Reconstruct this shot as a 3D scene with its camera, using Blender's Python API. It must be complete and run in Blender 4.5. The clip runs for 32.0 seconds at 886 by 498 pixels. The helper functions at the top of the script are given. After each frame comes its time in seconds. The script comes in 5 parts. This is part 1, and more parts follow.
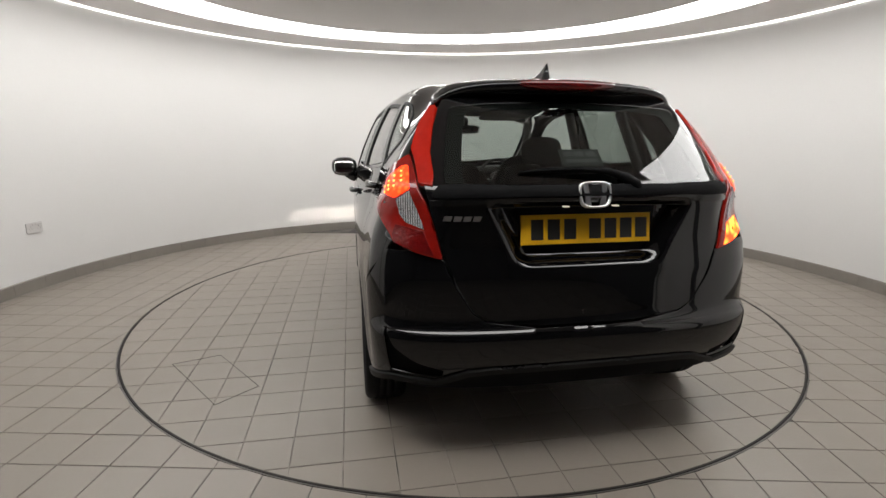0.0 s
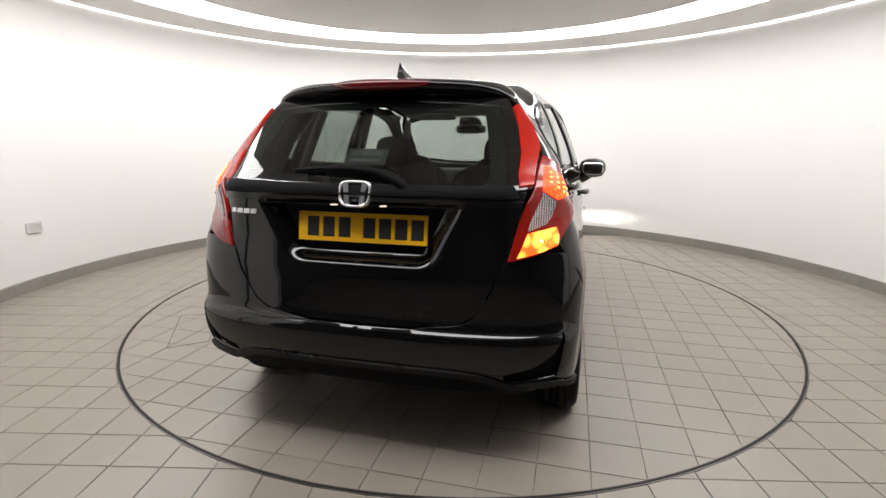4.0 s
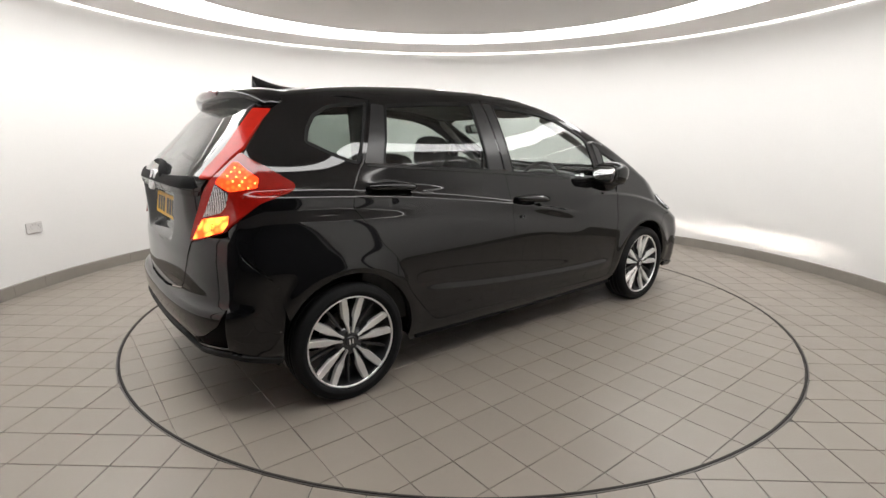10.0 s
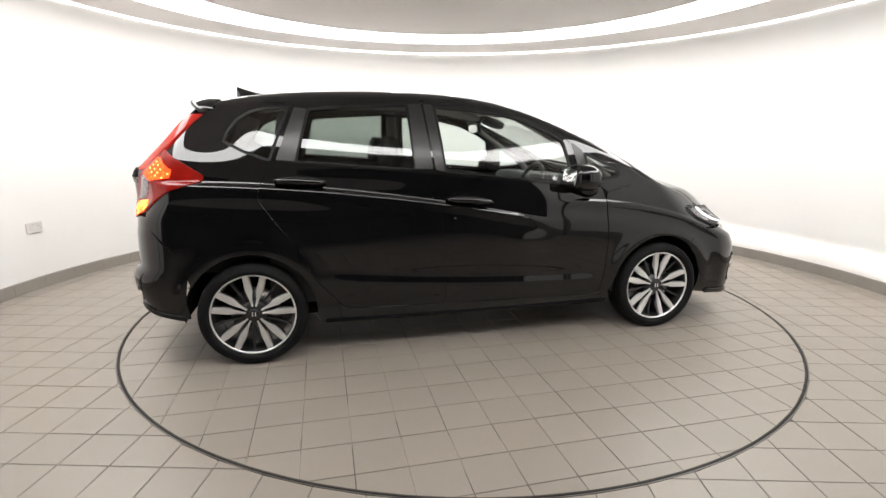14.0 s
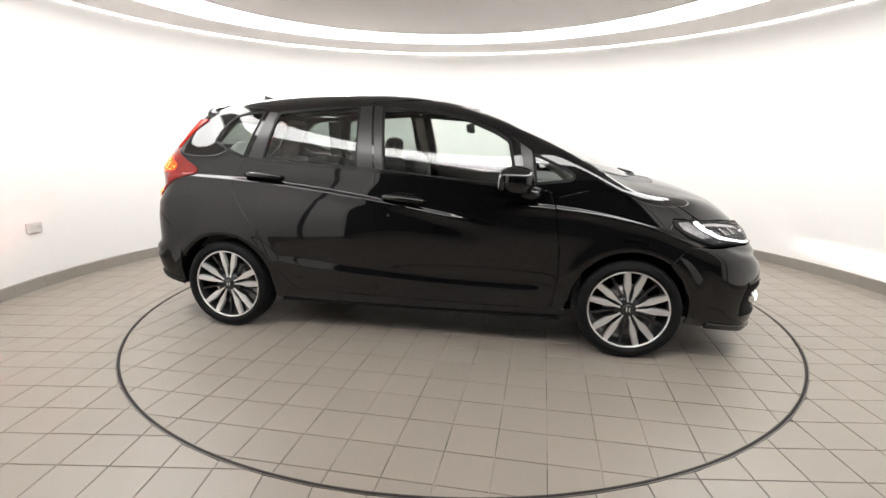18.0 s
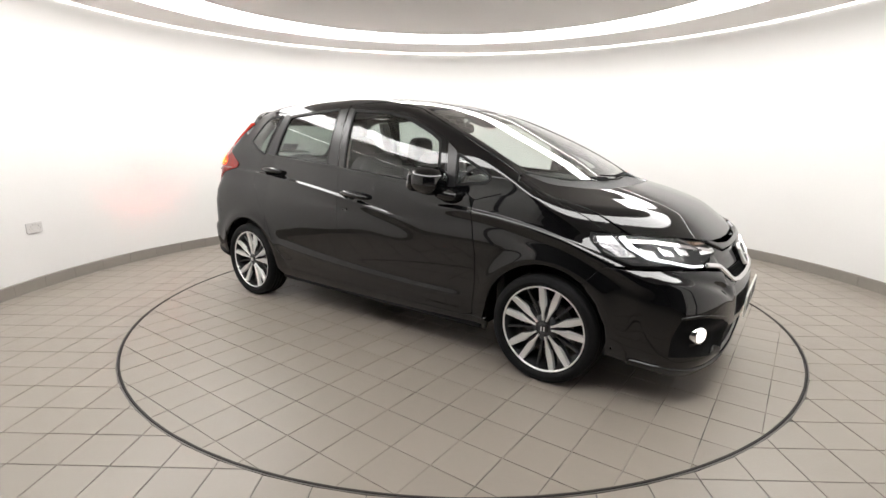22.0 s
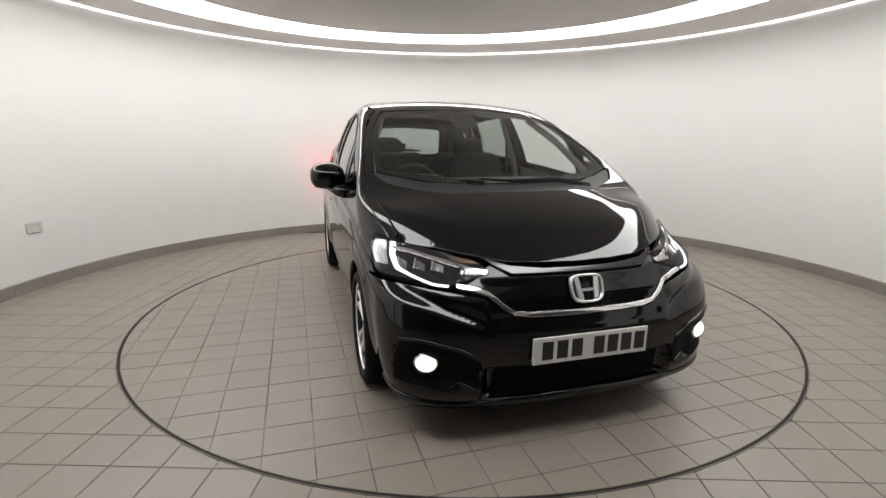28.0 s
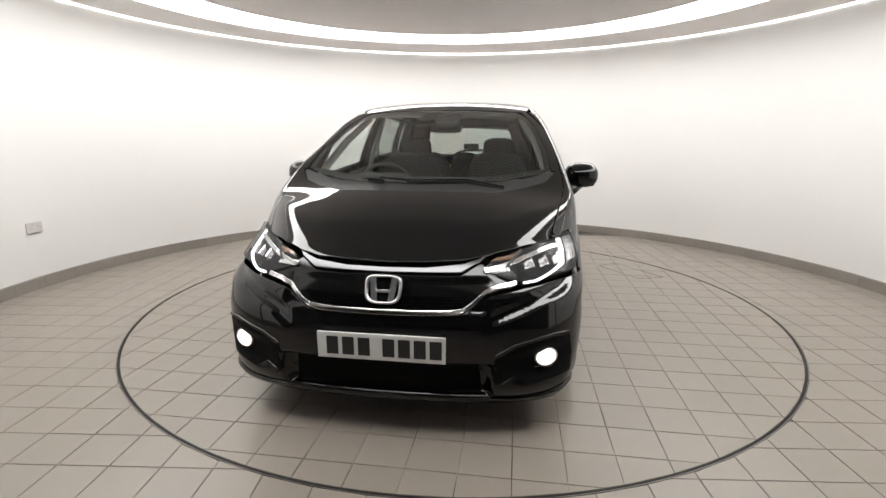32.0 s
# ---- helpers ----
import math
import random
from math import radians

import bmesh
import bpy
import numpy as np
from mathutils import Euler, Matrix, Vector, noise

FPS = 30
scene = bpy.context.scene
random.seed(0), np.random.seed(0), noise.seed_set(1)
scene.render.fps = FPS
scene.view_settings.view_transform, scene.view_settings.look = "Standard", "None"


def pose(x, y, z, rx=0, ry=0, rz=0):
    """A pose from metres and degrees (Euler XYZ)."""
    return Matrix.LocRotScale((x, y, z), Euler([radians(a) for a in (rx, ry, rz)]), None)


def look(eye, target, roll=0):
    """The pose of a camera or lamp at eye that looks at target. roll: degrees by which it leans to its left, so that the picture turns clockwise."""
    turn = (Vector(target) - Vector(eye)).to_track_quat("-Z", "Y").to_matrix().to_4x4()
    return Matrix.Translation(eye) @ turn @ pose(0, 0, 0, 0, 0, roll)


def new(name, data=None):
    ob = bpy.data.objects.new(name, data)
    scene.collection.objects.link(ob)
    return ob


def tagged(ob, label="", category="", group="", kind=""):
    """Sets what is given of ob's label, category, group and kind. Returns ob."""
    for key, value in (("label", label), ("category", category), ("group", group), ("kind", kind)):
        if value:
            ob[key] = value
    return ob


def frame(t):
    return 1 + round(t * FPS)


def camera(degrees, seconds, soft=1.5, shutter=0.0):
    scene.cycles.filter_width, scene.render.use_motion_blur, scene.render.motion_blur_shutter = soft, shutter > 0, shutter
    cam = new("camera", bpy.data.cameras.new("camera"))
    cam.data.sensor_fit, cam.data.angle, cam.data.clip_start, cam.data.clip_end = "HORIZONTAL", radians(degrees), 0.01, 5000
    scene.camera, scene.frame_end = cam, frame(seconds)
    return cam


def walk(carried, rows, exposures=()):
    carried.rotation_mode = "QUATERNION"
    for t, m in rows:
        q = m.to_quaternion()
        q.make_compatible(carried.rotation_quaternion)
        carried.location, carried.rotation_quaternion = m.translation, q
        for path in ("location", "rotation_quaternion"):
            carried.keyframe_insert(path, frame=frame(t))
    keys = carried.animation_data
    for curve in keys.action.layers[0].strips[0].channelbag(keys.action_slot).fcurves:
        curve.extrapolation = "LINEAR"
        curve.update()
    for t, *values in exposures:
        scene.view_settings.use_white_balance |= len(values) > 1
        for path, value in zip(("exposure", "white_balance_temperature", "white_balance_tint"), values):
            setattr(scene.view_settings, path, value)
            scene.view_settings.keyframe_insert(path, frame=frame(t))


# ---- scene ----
# a round photo studio with a turntable in its floor and a small hatchback on it

# ---- camera: it stands still in the opening of the round wall ----
EYE, AHEAD = (0.0, -3.765, 1.22), (-0.02813, -2.78885, 1.00627)
cam = camera(83.62, 32.0, soft=1.5)
walk(cam, [(0, look(EYE, AHEAD, 0.19)), (32, look(EYE, AHEAD, 0.19))],
     exposures=[(0.0, -.3), (1.0, 0.0), (2.0, .30), (3.0, .33), (4.5, .03), (6.0, -.32), (7.0, -.33), (8.0, -.2), (9.0, 0.0), (10.0, .1), (13.0, .42), (19.0, .52),
                (22.0, .40), (24.0, .20), (25.0, .08), (28.0, -.22), (29.0, -.25), (30.0, 0.0), (32.0, .15)])

# the turntable: degrees at 0 s, degrees a second; the car's place on it
TURN0, RATE = 102.17, -6.2115
CAR_X, CAR_Y = -0.126, -0.074

# ---- world and large lights ----
world = bpy.data.worlds.new("world")
scene.world = world
world.use_nodes = True
world.node_tree.nodes["Background"].inputs[0].default_value = (0.01, 0.01, 0.011, 1)
COVE, SLOT = 9.6, 6.0          # strength of the ceiling's light ring and of the thin line over the wall


# ---- materials ----
def material(name, colour=(.5, .5, .5), rough=.5, metal=0.0, coat=0.0, grain=0.0, scale=40.0, bump=0.0, bump_scale=200.0,
             stain=0.0, stain_scale=3.0, vary=0.0, island=False, glow=None, power=0.0, spec=.5, rough_vary=0.0):
    """A principled surface with variation at two scales, relief and, for pieces, a tint of their own."""
    m = bpy.data.materials.new(name)
    m.use_nodes = True
    nt = m.node_tree
    b = nt.nodes["Principled BSDF"]
    b.inputs["Base Color"].default_value = (*colour, 1)
    b.inputs["Roughness"].default_value = rough
    b.inputs["Metallic"].default_value = metal
    b.inputs["Coat Weight"].default_value = coat
    b.inputs["Coat Roughness"].default_value = .03
    b.inputs["Coat IOR"].default_value = 1.52
    b.inputs["Specular IOR Level"].default_value = spec
    if glow:
        b.inputs["Emission Color"].default_value = (*glow, 1)
        b.inputs["Emission Strength"].default_value = power
    co = nt.nodes.new("ShaderNodeTexCoord")
    value = None

    def noise_at(s, detail):
        n = nt.nodes.new("ShaderNodeTexNoise")
        n.inputs["Scale"].default_value, n.inputs["Detail"].default_value = s, detail
        nt.links.new(co.outputs["Object"], n.inputs["Vector"])
        return n.outputs[0]

    def combine(op, a, b_):
        n = nt.nodes.new("ShaderNodeMath")
        n.operation = op
        for i, v in enumerate((a, b_)):
            if isinstance(v, (int, float)):
                n.inputs[i].default_value = v
            else:
                nt.links.new(v, n.inputs[i])
        return n.outputs[0]

    for amount, s, detail in ((grain, scale, 4.0), (stain, stain_scale, 3.0)):
        if amount:
            v = combine("ADD", combine("MULTIPLY", combine("SUBTRACT", noise_at(s, detail), .5), 2 * amount), 1.0)
            value = v if value is None else combine("MULTIPLY", value, v)
    if vary:
        n = nt.nodes.new("ShaderNodeNewGeometry" if island else "ShaderNodeObjectInfo")
        r = n.outputs["Random Per Island" if island else "Random"]
        v = combine("ADD", combine("MULTIPLY", combine("SUBTRACT", r, .5), 2 * vary), 1.0)
        value = v if value is None else combine("MULTIPLY", value, v)
    if value is not None:
        mix = nt.nodes.new("ShaderNodeVectorMath")
        mix.operation = "SCALE"
        mix.inputs[0].default_value = colour
        nt.links.new(value, mix.inputs["Scale"])
        nt.links.new(mix.outputs[0], b.inputs["Base Color"])
    if rough_vary:
        nt.links.new(combine("ADD", combine("MULTIPLY", noise_at(9.0, 5.0), rough_vary), rough - rough_vary / 2), b.inputs["Roughness"])
    if bump:
        n = nt.nodes.new("ShaderNodeBump")
        n.inputs["Strength"].default_value, n.inputs["Distance"].default_value = 1.0, bump
        nt.links.new(noise_at(bump_scale, 3.0), n.inputs["Height"])
        nt.links.new(n.outputs[0], b.inputs["Normal"])
    return m


def glass(name, tint, gloss=1.0):
    """A pane: tinted see-through with the gloss of glass."""
    m = bpy.data.materials.new(name)
    m.use_nodes = True
    nt = m.node_tree
    nt.nodes.clear()
    out, mix = nt.nodes.new("ShaderNodeOutputMaterial"), nt.nodes.new("ShaderNodeMixShader")
    clear, shine, f = nt.nodes.new("ShaderNodeBsdfTransparent"), nt.nodes.new("ShaderNodeBsdfGlossy"), nt.nodes.new("ShaderNodeLayerWeight")
    clear.inputs[0].default_value = (*tint, 1)
    shine.inputs["Roughness"].default_value = .01
    shine.inputs["Color"].default_value = (gloss, gloss, gloss, 1)
    f.inputs[0].default_value = .5
    steep, rise = nt.nodes.new("ShaderNodeMath"), nt.nodes.new("ShaderNodeMath")
    steep.operation, rise.operation = "POWER", "MULTIPLY_ADD"
    steep.inputs[1].default_value = 4.5
    rise.inputs[1].default_value, rise.inputs[2].default_value = .93, .055
    nt.links.new(f.outputs["Facing"], steep.inputs[0])
    nt.links.new(steep.outputs[0], rise.inputs[0])
    nt.links.new(rise.outputs[0], mix.inputs[0])
    nt.links.new(clear.outputs[0], mix.inputs[1])
    nt.links.new(shine.outputs[0], mix.inputs[2])
    nt.links.new(mix.outputs[0], out.inputs[0])
    return m


def lamp_lens(name, body, spot, power, size, cell):
    """A lit lamp's lens: bright spots of the optics in an even glow."""
    m = material(name, (.3, .02, .01), .2, spec=.1, glow=body, power=power)
    nt = m.node_tree
    v, co, hue = nt.nodes.new("ShaderNodeTexVoronoi"), nt.nodes.new("ShaderNodeTexCoord"), nt.nodes.new("ShaderNodeValToRGB")
    v.inputs["Scale"].default_value = cell
    hue.color_ramp.elements[0].position, hue.color_ramp.elements[1].position = size * .35, size
    hue.color_ramp.elements[0].color, hue.color_ramp.elements[1].color = (*spot, 1), (*body, 1)
    nt.links.new(co.outputs["Object"], v.inputs["Vector"])
    nt.links.new(v.outputs["Distance"], hue.inputs[0])
    nt.links.new(hue.outputs[0], nt.nodes["Principled BSDF"].inputs["Emission Color"])
    return m


def ribbed(name):
    """A clear prismatic lens: fine ribs, their bright and dark gleams painted in colour."""
    m = material(name, (.42, .41, .41), .2, metal=.55, coat=.3, spec=.4)
    nt = m.node_tree
    b, co = nt.nodes["Principled BSDF"], nt.nodes.new("ShaderNodeTexCoord")
    mul, hue, bump = nt.nodes.new("ShaderNodeMath"), nt.nodes.new("ShaderNodeValToRGB"), nt.nodes.new("ShaderNodeBump")
    mul.operation = "MULTIPLY"
    for i, (way, freq, twist) in enumerate((("Z", 62.0, 1.6), ("Y", 40.0, 3.0))):
        w = nt.nodes.new("ShaderNodeTexWave")
        w.bands_direction = way
        w.inputs["Scale"].default_value, w.inputs["Distortion"].default_value, w.inputs["Detail Scale"].default_value = freq, twist, 12.0
        nt.links.new(co.outputs["Object"], w.inputs["Vector"])
        nt.links.new(w.outputs["Fac"], mul.inputs[i])
    hue.color_ramp.elements[0].position, hue.color_ramp.elements[1].position = .12, .55
    hue.color_ramp.elements[0].color, hue.color_ramp.elements[1].color = (.07, .065, .07, 1), (.78, .76, .77, 1)
    bump.inputs["Distance"].default_value = .003
    nt.links.new(mul.outputs[0], hue.inputs[0])
    nt.links.new(mul.outputs[0], bump.inputs["Height"])
    nt.links.new(hue.outputs[0], b.inputs["Base Color"])
    nt.links.new(bump.outputs[0], b.inputs["Normal"])
    return m


def worn_joint(name, fill, dark, share):
    """Joint filler that has worn out to dark gaps in places."""
    m = material(name, fill, .85)
    nt = m.node_tree
    n, co, hue = nt.nodes.new("ShaderNodeTexNoise"), nt.nodes.new("ShaderNodeTexCoord"), nt.nodes.new("ShaderNodeValToRGB")
    n.inputs["Scale"].default_value, n.inputs["Detail"].default_value = 3.4, 5.0
    hue.color_ramp.elements[0].position, hue.color_ramp.elements[1].position = share, share + .14
    hue.color_ramp.elements[0].color, hue.color_ramp.elements[1].color = (*dark, 1), (*fill, 1)
    nt.links.new(co.outputs["Object"], n.inputs["Vector"])
    nt.links.new(n.outputs[0], hue.inputs[0])
    nt.links.new(hue.outputs[0], nt.nodes["Principled BSDF"].inputs["Base Color"])
    return m


WALL = material("wall paint", (.665, .655, .642), .6, grain=.015, scale=60, stain=.02, stain_scale=1.2, bump=.0006, bump_scale=120)
CEIL = material("ceiling paint", (.80, .775, .755), .7, grain=.02, scale=30, stain=.03, stain_scale=1.0, bump=.0006, bump_scale=90)
SKIRT = material("grey skirting", (.205, .186, .164), .45, vary=.05, grain=.05, scale=25, stain=.06, stain_scale=2, bump=.0004)
TILE = material("floor tile", (.206, .180, .154), .38, grain=.035, scale=55, stain=.05, stain_scale=2.0, vary=.035, bump=.0004, bump_scale=300, rough_vary=.16)
TILE_REST = material("floor tile rest", (.206, .180, .154), .38, grain=.035, scale=55, stain=.05, stain_scale=2.0, vary=.035, island=True, bump=.0004, bump_scale=300, rough_vary=.16)
GROUT = worn_joint("tile joint", (.105, .094, .086), (.040, .037, .037), .46)
GROUT_TABLE = worn_joint("turntable joint", (.202, .176, .150), (.040, .036, .033), .40)
CUT = material("cut joint", (.075, .068, .06), .9, grain=.3, scale=40, stain=.4, stain_scale=7)
RUBBER_RING = material("turntable gap", (.018, .015, .013), .8, grain=.3, scale=40, stain=.3, stain_scale=6)
STEEL_EDGE = material("steel edge", (.13, .12, .115), .5, metal=1.0, grain=.1, scale=60, stain=.15, stain_scale=8)
COVE_GLOW = material("cove light", (.9, .9, .9), .6, glow=(1.0, .985, .965), power=COVE)
SLOT_GLOW = material("slot light", (.9, .9, .9), .6, glow=(1.0, .985, .965), power=SLOT)
DARK_WALL = material("dark wall", (.10, .10, .105), .8, grain=.05, scale=20, stain=.1, stain_scale=1)
SOCKET = material("white socket plastic", (.50, .485, .475), .35, grain=.02)
SOCKET_DARK = material("socket slot shade", (.05, .05, .05), .6)

PAINT = material("black car paint", (.0030, .0030, .0034), .30, coat=1.0, grain=.25, scale=900, spec=0.0)
GLOSS = material("gloss black trim", (.005, .005, .005), .12, grain=.1, scale=200)
PLASTIC = material("black plastic", (.006, .006, .0064), .6, spec=.05, grain=.2, scale=300, bump=.0004, bump_scale=600)
PILLAR = material("dark pillar film", (.014, .014, .015), .30, grain=.1, scale=200)
RUBBER = material("window rubber", (.006, .006, .006), .55, spec=.2, grain=.2, scale=200)
TYRE = material("tyre rubber", (.006, .006, .0065), .66, spec=.15, grain=.25, scale=90, stain=.25, stain_scale=6, bump=.0006, bump_scale=250)
COWL = material("grey scuttle plastic", (.030, .030, .031), .5, spec=.35, grain=.2, scale=200, bump=.0004, bump_scale=500)
ALLOY = material("machined alloy", (.80, .80, .79), .50, metal=1.0, grain=.06, scale=120, stain=.06, stain_scale=12)
ALLOY_DARK = material("dark alloy", (.022, .022, .024), .35, metal=.3, coat=.5, grain=.15, scale=90)
SATIN = material("satin badge chrome", (.82, .82, .83), .28, metal=1.0, grain=.02, scale=30)
CHROME = material("chrome", (.80, .80, .81), .09, metal=1.0, grain=.02, scale=30)
# chrome whose dim reflection is put into a dark base colour
CHROME_BAR = material("dimmed chrome bar", (.08, .08, .083), .16, metal=1.0, grain=.03, scale=40)
DISC = material("brake steel", (.33, .31, .30), .4, metal=1.0, grain=.2, scale=60, stain=.2, stain_scale=14)
PLATE_Y = material("yellow plate", (.72, .40, .012), .35, grain=.04, scale=300, spec=.4)
PLATE_W = material("white plate", (.62, .62, .60), .35, grain=.04, scale=300, spec=.4)
INK = material("plate ink", (.012, .012, .012), .45)
LENS_RED = material("red lens", (.14, .004, .003), .15, coat=.5, spec=.2, grain=.6, scale=24, stain=.3, stain_scale=9, glow=(1.0, .035, .012), power=.06)
LENS_STRIP = material("red strip lens", (.26, .009, .005), .15, coat=.12, spec=.2, grain=.25, scale=40, glow=(1.0, .035, .012), power=.10)
LENS_LIT = lamp_lens("lit red lens", (1.0, .042, .006), (1.0, .10, .014), 2.7, .55, 48.0)
LED_DOT = material("amber-white lamp point", (.5, .2, .05), .3, glow=(1.0, .36, .07), power=3.4)
LENS_HOT = lamp_lens("lit tail lens", (1.0, .050, .006), (1.0, .36, .045), 3.6, .80, 26.0)
LED = material("red lamp chip", (.4, .02, .01), .3, glow=(1.0, .0003, .0001), power=36000.0)
LENS_CLEAR = ribbed("clear reverse lens")
LENS_FOG_OFF = material("unlit fog lens", (.12, .004, .004), .15, coat=.3, grain=.5, scale=60, bump=.002, bump_scale=90)
STICKER = material("printed window label", (.012, .012, .013), .6)
STICKER_INK = material("label print", (.10, .10, .105), .6)
LENS_BRAKE = material("dark red lens", (.075, .003, .003), .08, coat=1.0, grain=.1, scale=50)
REFLECTOR = material("lamp reflector", (.30, .30, .31), .18, metal=1.0, grain=.6, scale=45, bump=.002, bump_scale=90)
LAMP_DARK = material("lamp housing", (.012, .012, .013), .5, spec=.1, metal=0.0, grain=.3, scale=40)
AMBER = material("amber lens", (.15, .095, .06), .25, metal=.5, coat=.6, grain=.3, scale=90)
DRL = material("daylight strip", (.9, .9, .9), .3, glow=(.93, .95, 1.0), power=1.7)
PLATE_LAMP = material("number plate lamp", (.7, .7, .7), .3, glow=(1.0, .86, .66), power=.9)
FOG_LIT = material("lit fog lamp", (.9, .9, .9), .2, glow=(1.0, .93, .84), power=2.0)
# glow of the emitters added under the fog lenses to light the wall
BEAM = material("added beam emitter", (.9, .9, .9), .3, glow=(1.0, .86, .76), power=90000.0)
CABIN = material("charcoal cabin plastic", (.030, .0295, .0295), .6, grain=.2, scale=80, bump=.0005, bump_scale=400)
CABIN_PALE = material("grey cabin lining", (.20, .19, .18), .8, grain=.08, scale=100)
CLOTH = material("black seat cloth", (.018, .018, .019), .9, grain=.3, scale=250, bump=.0008, bump_scale=700)
GLASS_CLEAR = glass("clear glass", (.86, .91, .885))
GLASS_DARK = glass("privacy glass", (.44, .49, .465))
GLASS_LAMP = glass("lamp cover", (.95, .95, .95), .22)
MIRROR = material("mirror glass", (.9, .9, .9), .02, metal=1.0)


# ---- mesh helpers ----
def mesh_of(name, verts, faces, norms=None, smooth=True):
    me = bpy.data.meshes.new(name)
    me.from_pydata([tuple(map(float, v)) for v in verts], [], [tuple(map(int, f)) for f in faces])
    me.polygons.foreach_set("use_smooth", [smooth] * len(me.polygons))
    if norms is not None:
        me.normals_split_custom_set_from_vertices([tuple(map(float, n)) for n in norms])
    return me


def part(name, me, mat, parent, label=""):
    """Links a mesh, or a bmesh, as one object under a thing or a part."""
    if isinstance(me, bmesh.types.BMesh):
        bm, me = me, bpy.data.meshes.new(name)
        bm.to_mesh(me)
        bm.free()
    if not me.materials:
        me.materials.append(mat)
    ob = new(name, me)
    ob.parent = parent
    return tagged(ob, label)


def ring_surface(profile, n=96, a0=0.0, a1=2 * math.pi, cx=0.0, cy=0.0, closed=True):
    """Turns a profile of (radius, height) about the upright axis."""
    full = abs(a1 - a0 - 2 * math.pi) < 1e-6
    k, m = len(profile), n if full else n + 1
    verts = [(cx + r * math.cos(a0 + (a1 - a0) * i / n), cy + r * math.sin(a0 + (a1 - a0) * i / n), z) for i in range(m) for r, z in profile]
    faces = []
    for i in range(n):
        j = (i + 1) % m
        for q in range(k if closed else k - 1):
            w = (q + 1) % k
            faces.append((i * k + q, j * k + q, j * k + w, i * k + w))
    if closed and not full:
        faces += [tuple(range(k))[::-1], tuple(n * k + q for q in range(k))]
    return verts, faces


def box(bm, x0, x1, y0, y1, z0, z1, bevel=0.0, m=None):
    vs = [bm.verts.new((x, y, z)) for x in (x0, x1) for y in (y0, y1) for z in (z0, z1)]
    fs = [bm.faces.new([vs[i] for i in f]) for f in ((0, 1, 3, 2), (4, 6, 7, 5), (0, 4, 5, 1), (2, 3, 7, 6), (0, 2, 6, 4), (1, 5, 7, 3))]
    if bevel:
        edges = list({e for f in fs for e in f.edges})
        r = bmesh.ops.bevel(bm, geom=edges, offset=bevel, segments=3, affect="EDGES", profile=.6)
        for f in r["faces"]:
            f.smooth = True
    if m is not None:
        bmesh.ops.transform(bm, matrix=m, verts=bm.verts)
    return bm


def blob(c, h, e=.5, n=28, tilt=0.0):
    """A cushion-like rounded block with half sizes h; e: 1 is a ball, small is a box. tilt: degrees about y."""
    verts, faces = [], []
    power = lambda v: math.copysign(abs(v) ** e, v)
    t = radians(tilt)
    for i in range(n // 2 + 1):
        la = -math.pi / 2 + math.pi * i / (n // 2)
        for j in range(n):
            lo = 2 * math.pi * j / n
            x, y, z = h[0] * power(math.cos(la)) * power(math.cos(lo)), h[1] * power(math.cos(la)) * power(math.sin(lo)), h[2] * power(math.sin(la))
            verts.append((c[0] + x * math.cos(t) + z * math.sin(t), c[1] + y, c[2] - x * math.sin(t) + z * math.cos(t)))
    for i in range(n // 2):
        for j in range(n):
            k = (j + 1) % n
            faces.append((i * n + j, i * n + k, (i + 1) * n + k, (i + 1) * n + j))
    return mesh_of("blob", verts, faces)


def tube(path, r, n=10, flat=1.0):
    """A round bar along a path, with closed ends. flat squeezes it upwards."""
    p = [Vector(v) for v in path]
    verts, faces = [], []
    for i, v in enumerate(p):
        d = (p[min(i + 1, len(p) - 1)] - p[max(i - 1, 0)]).normalized()
        u = d.cross(Vector((0, 0, 1)))
        u = u.normalized() if u.length > 1e-4 else Vector((1, 0, 0))
        w = u.cross(d)
        rr = r[i] if isinstance(r, (list, tuple)) else r
        verts += [v + rr * (math.cos(2 * math.pi * k / n) * u + flat * math.sin(2 * math.pi * k / n) * w) for k in range(n)]
    for i in range(len(p) - 1):
        faces += [(i * n + k, i * n + (k + 1) % n, (i + 1) * n + (k + 1) % n, (i + 1) * n + k) for k in range(n)]
    faces += [tuple(range(n))[::-1], tuple((len(p) - 1) * n + k for k in range(n))]
    return mesh_of("tube", verts, faces)


# ---- the room ----
WX, WY, WR, WH = 0.01, -0.055, 3.50, 2.385
GAP0, GAP1 = radians(-90 + 36), radians(270 - 36)
verts, faces = ring_surface([(WR, 0), (WR, .004), (WR, WH + .016), (WR, WH + .02), (WR + .12, WH + .02), (WR + .12, 0)], 160, GAP0, GAP1, WX, WY)
wall = new("wall_round", mesh_of("wall_round", verts, faces))
wall.data.materials.append(WALL)
tagged(wall, "white painted round studio wall", "wall", kind="structure")

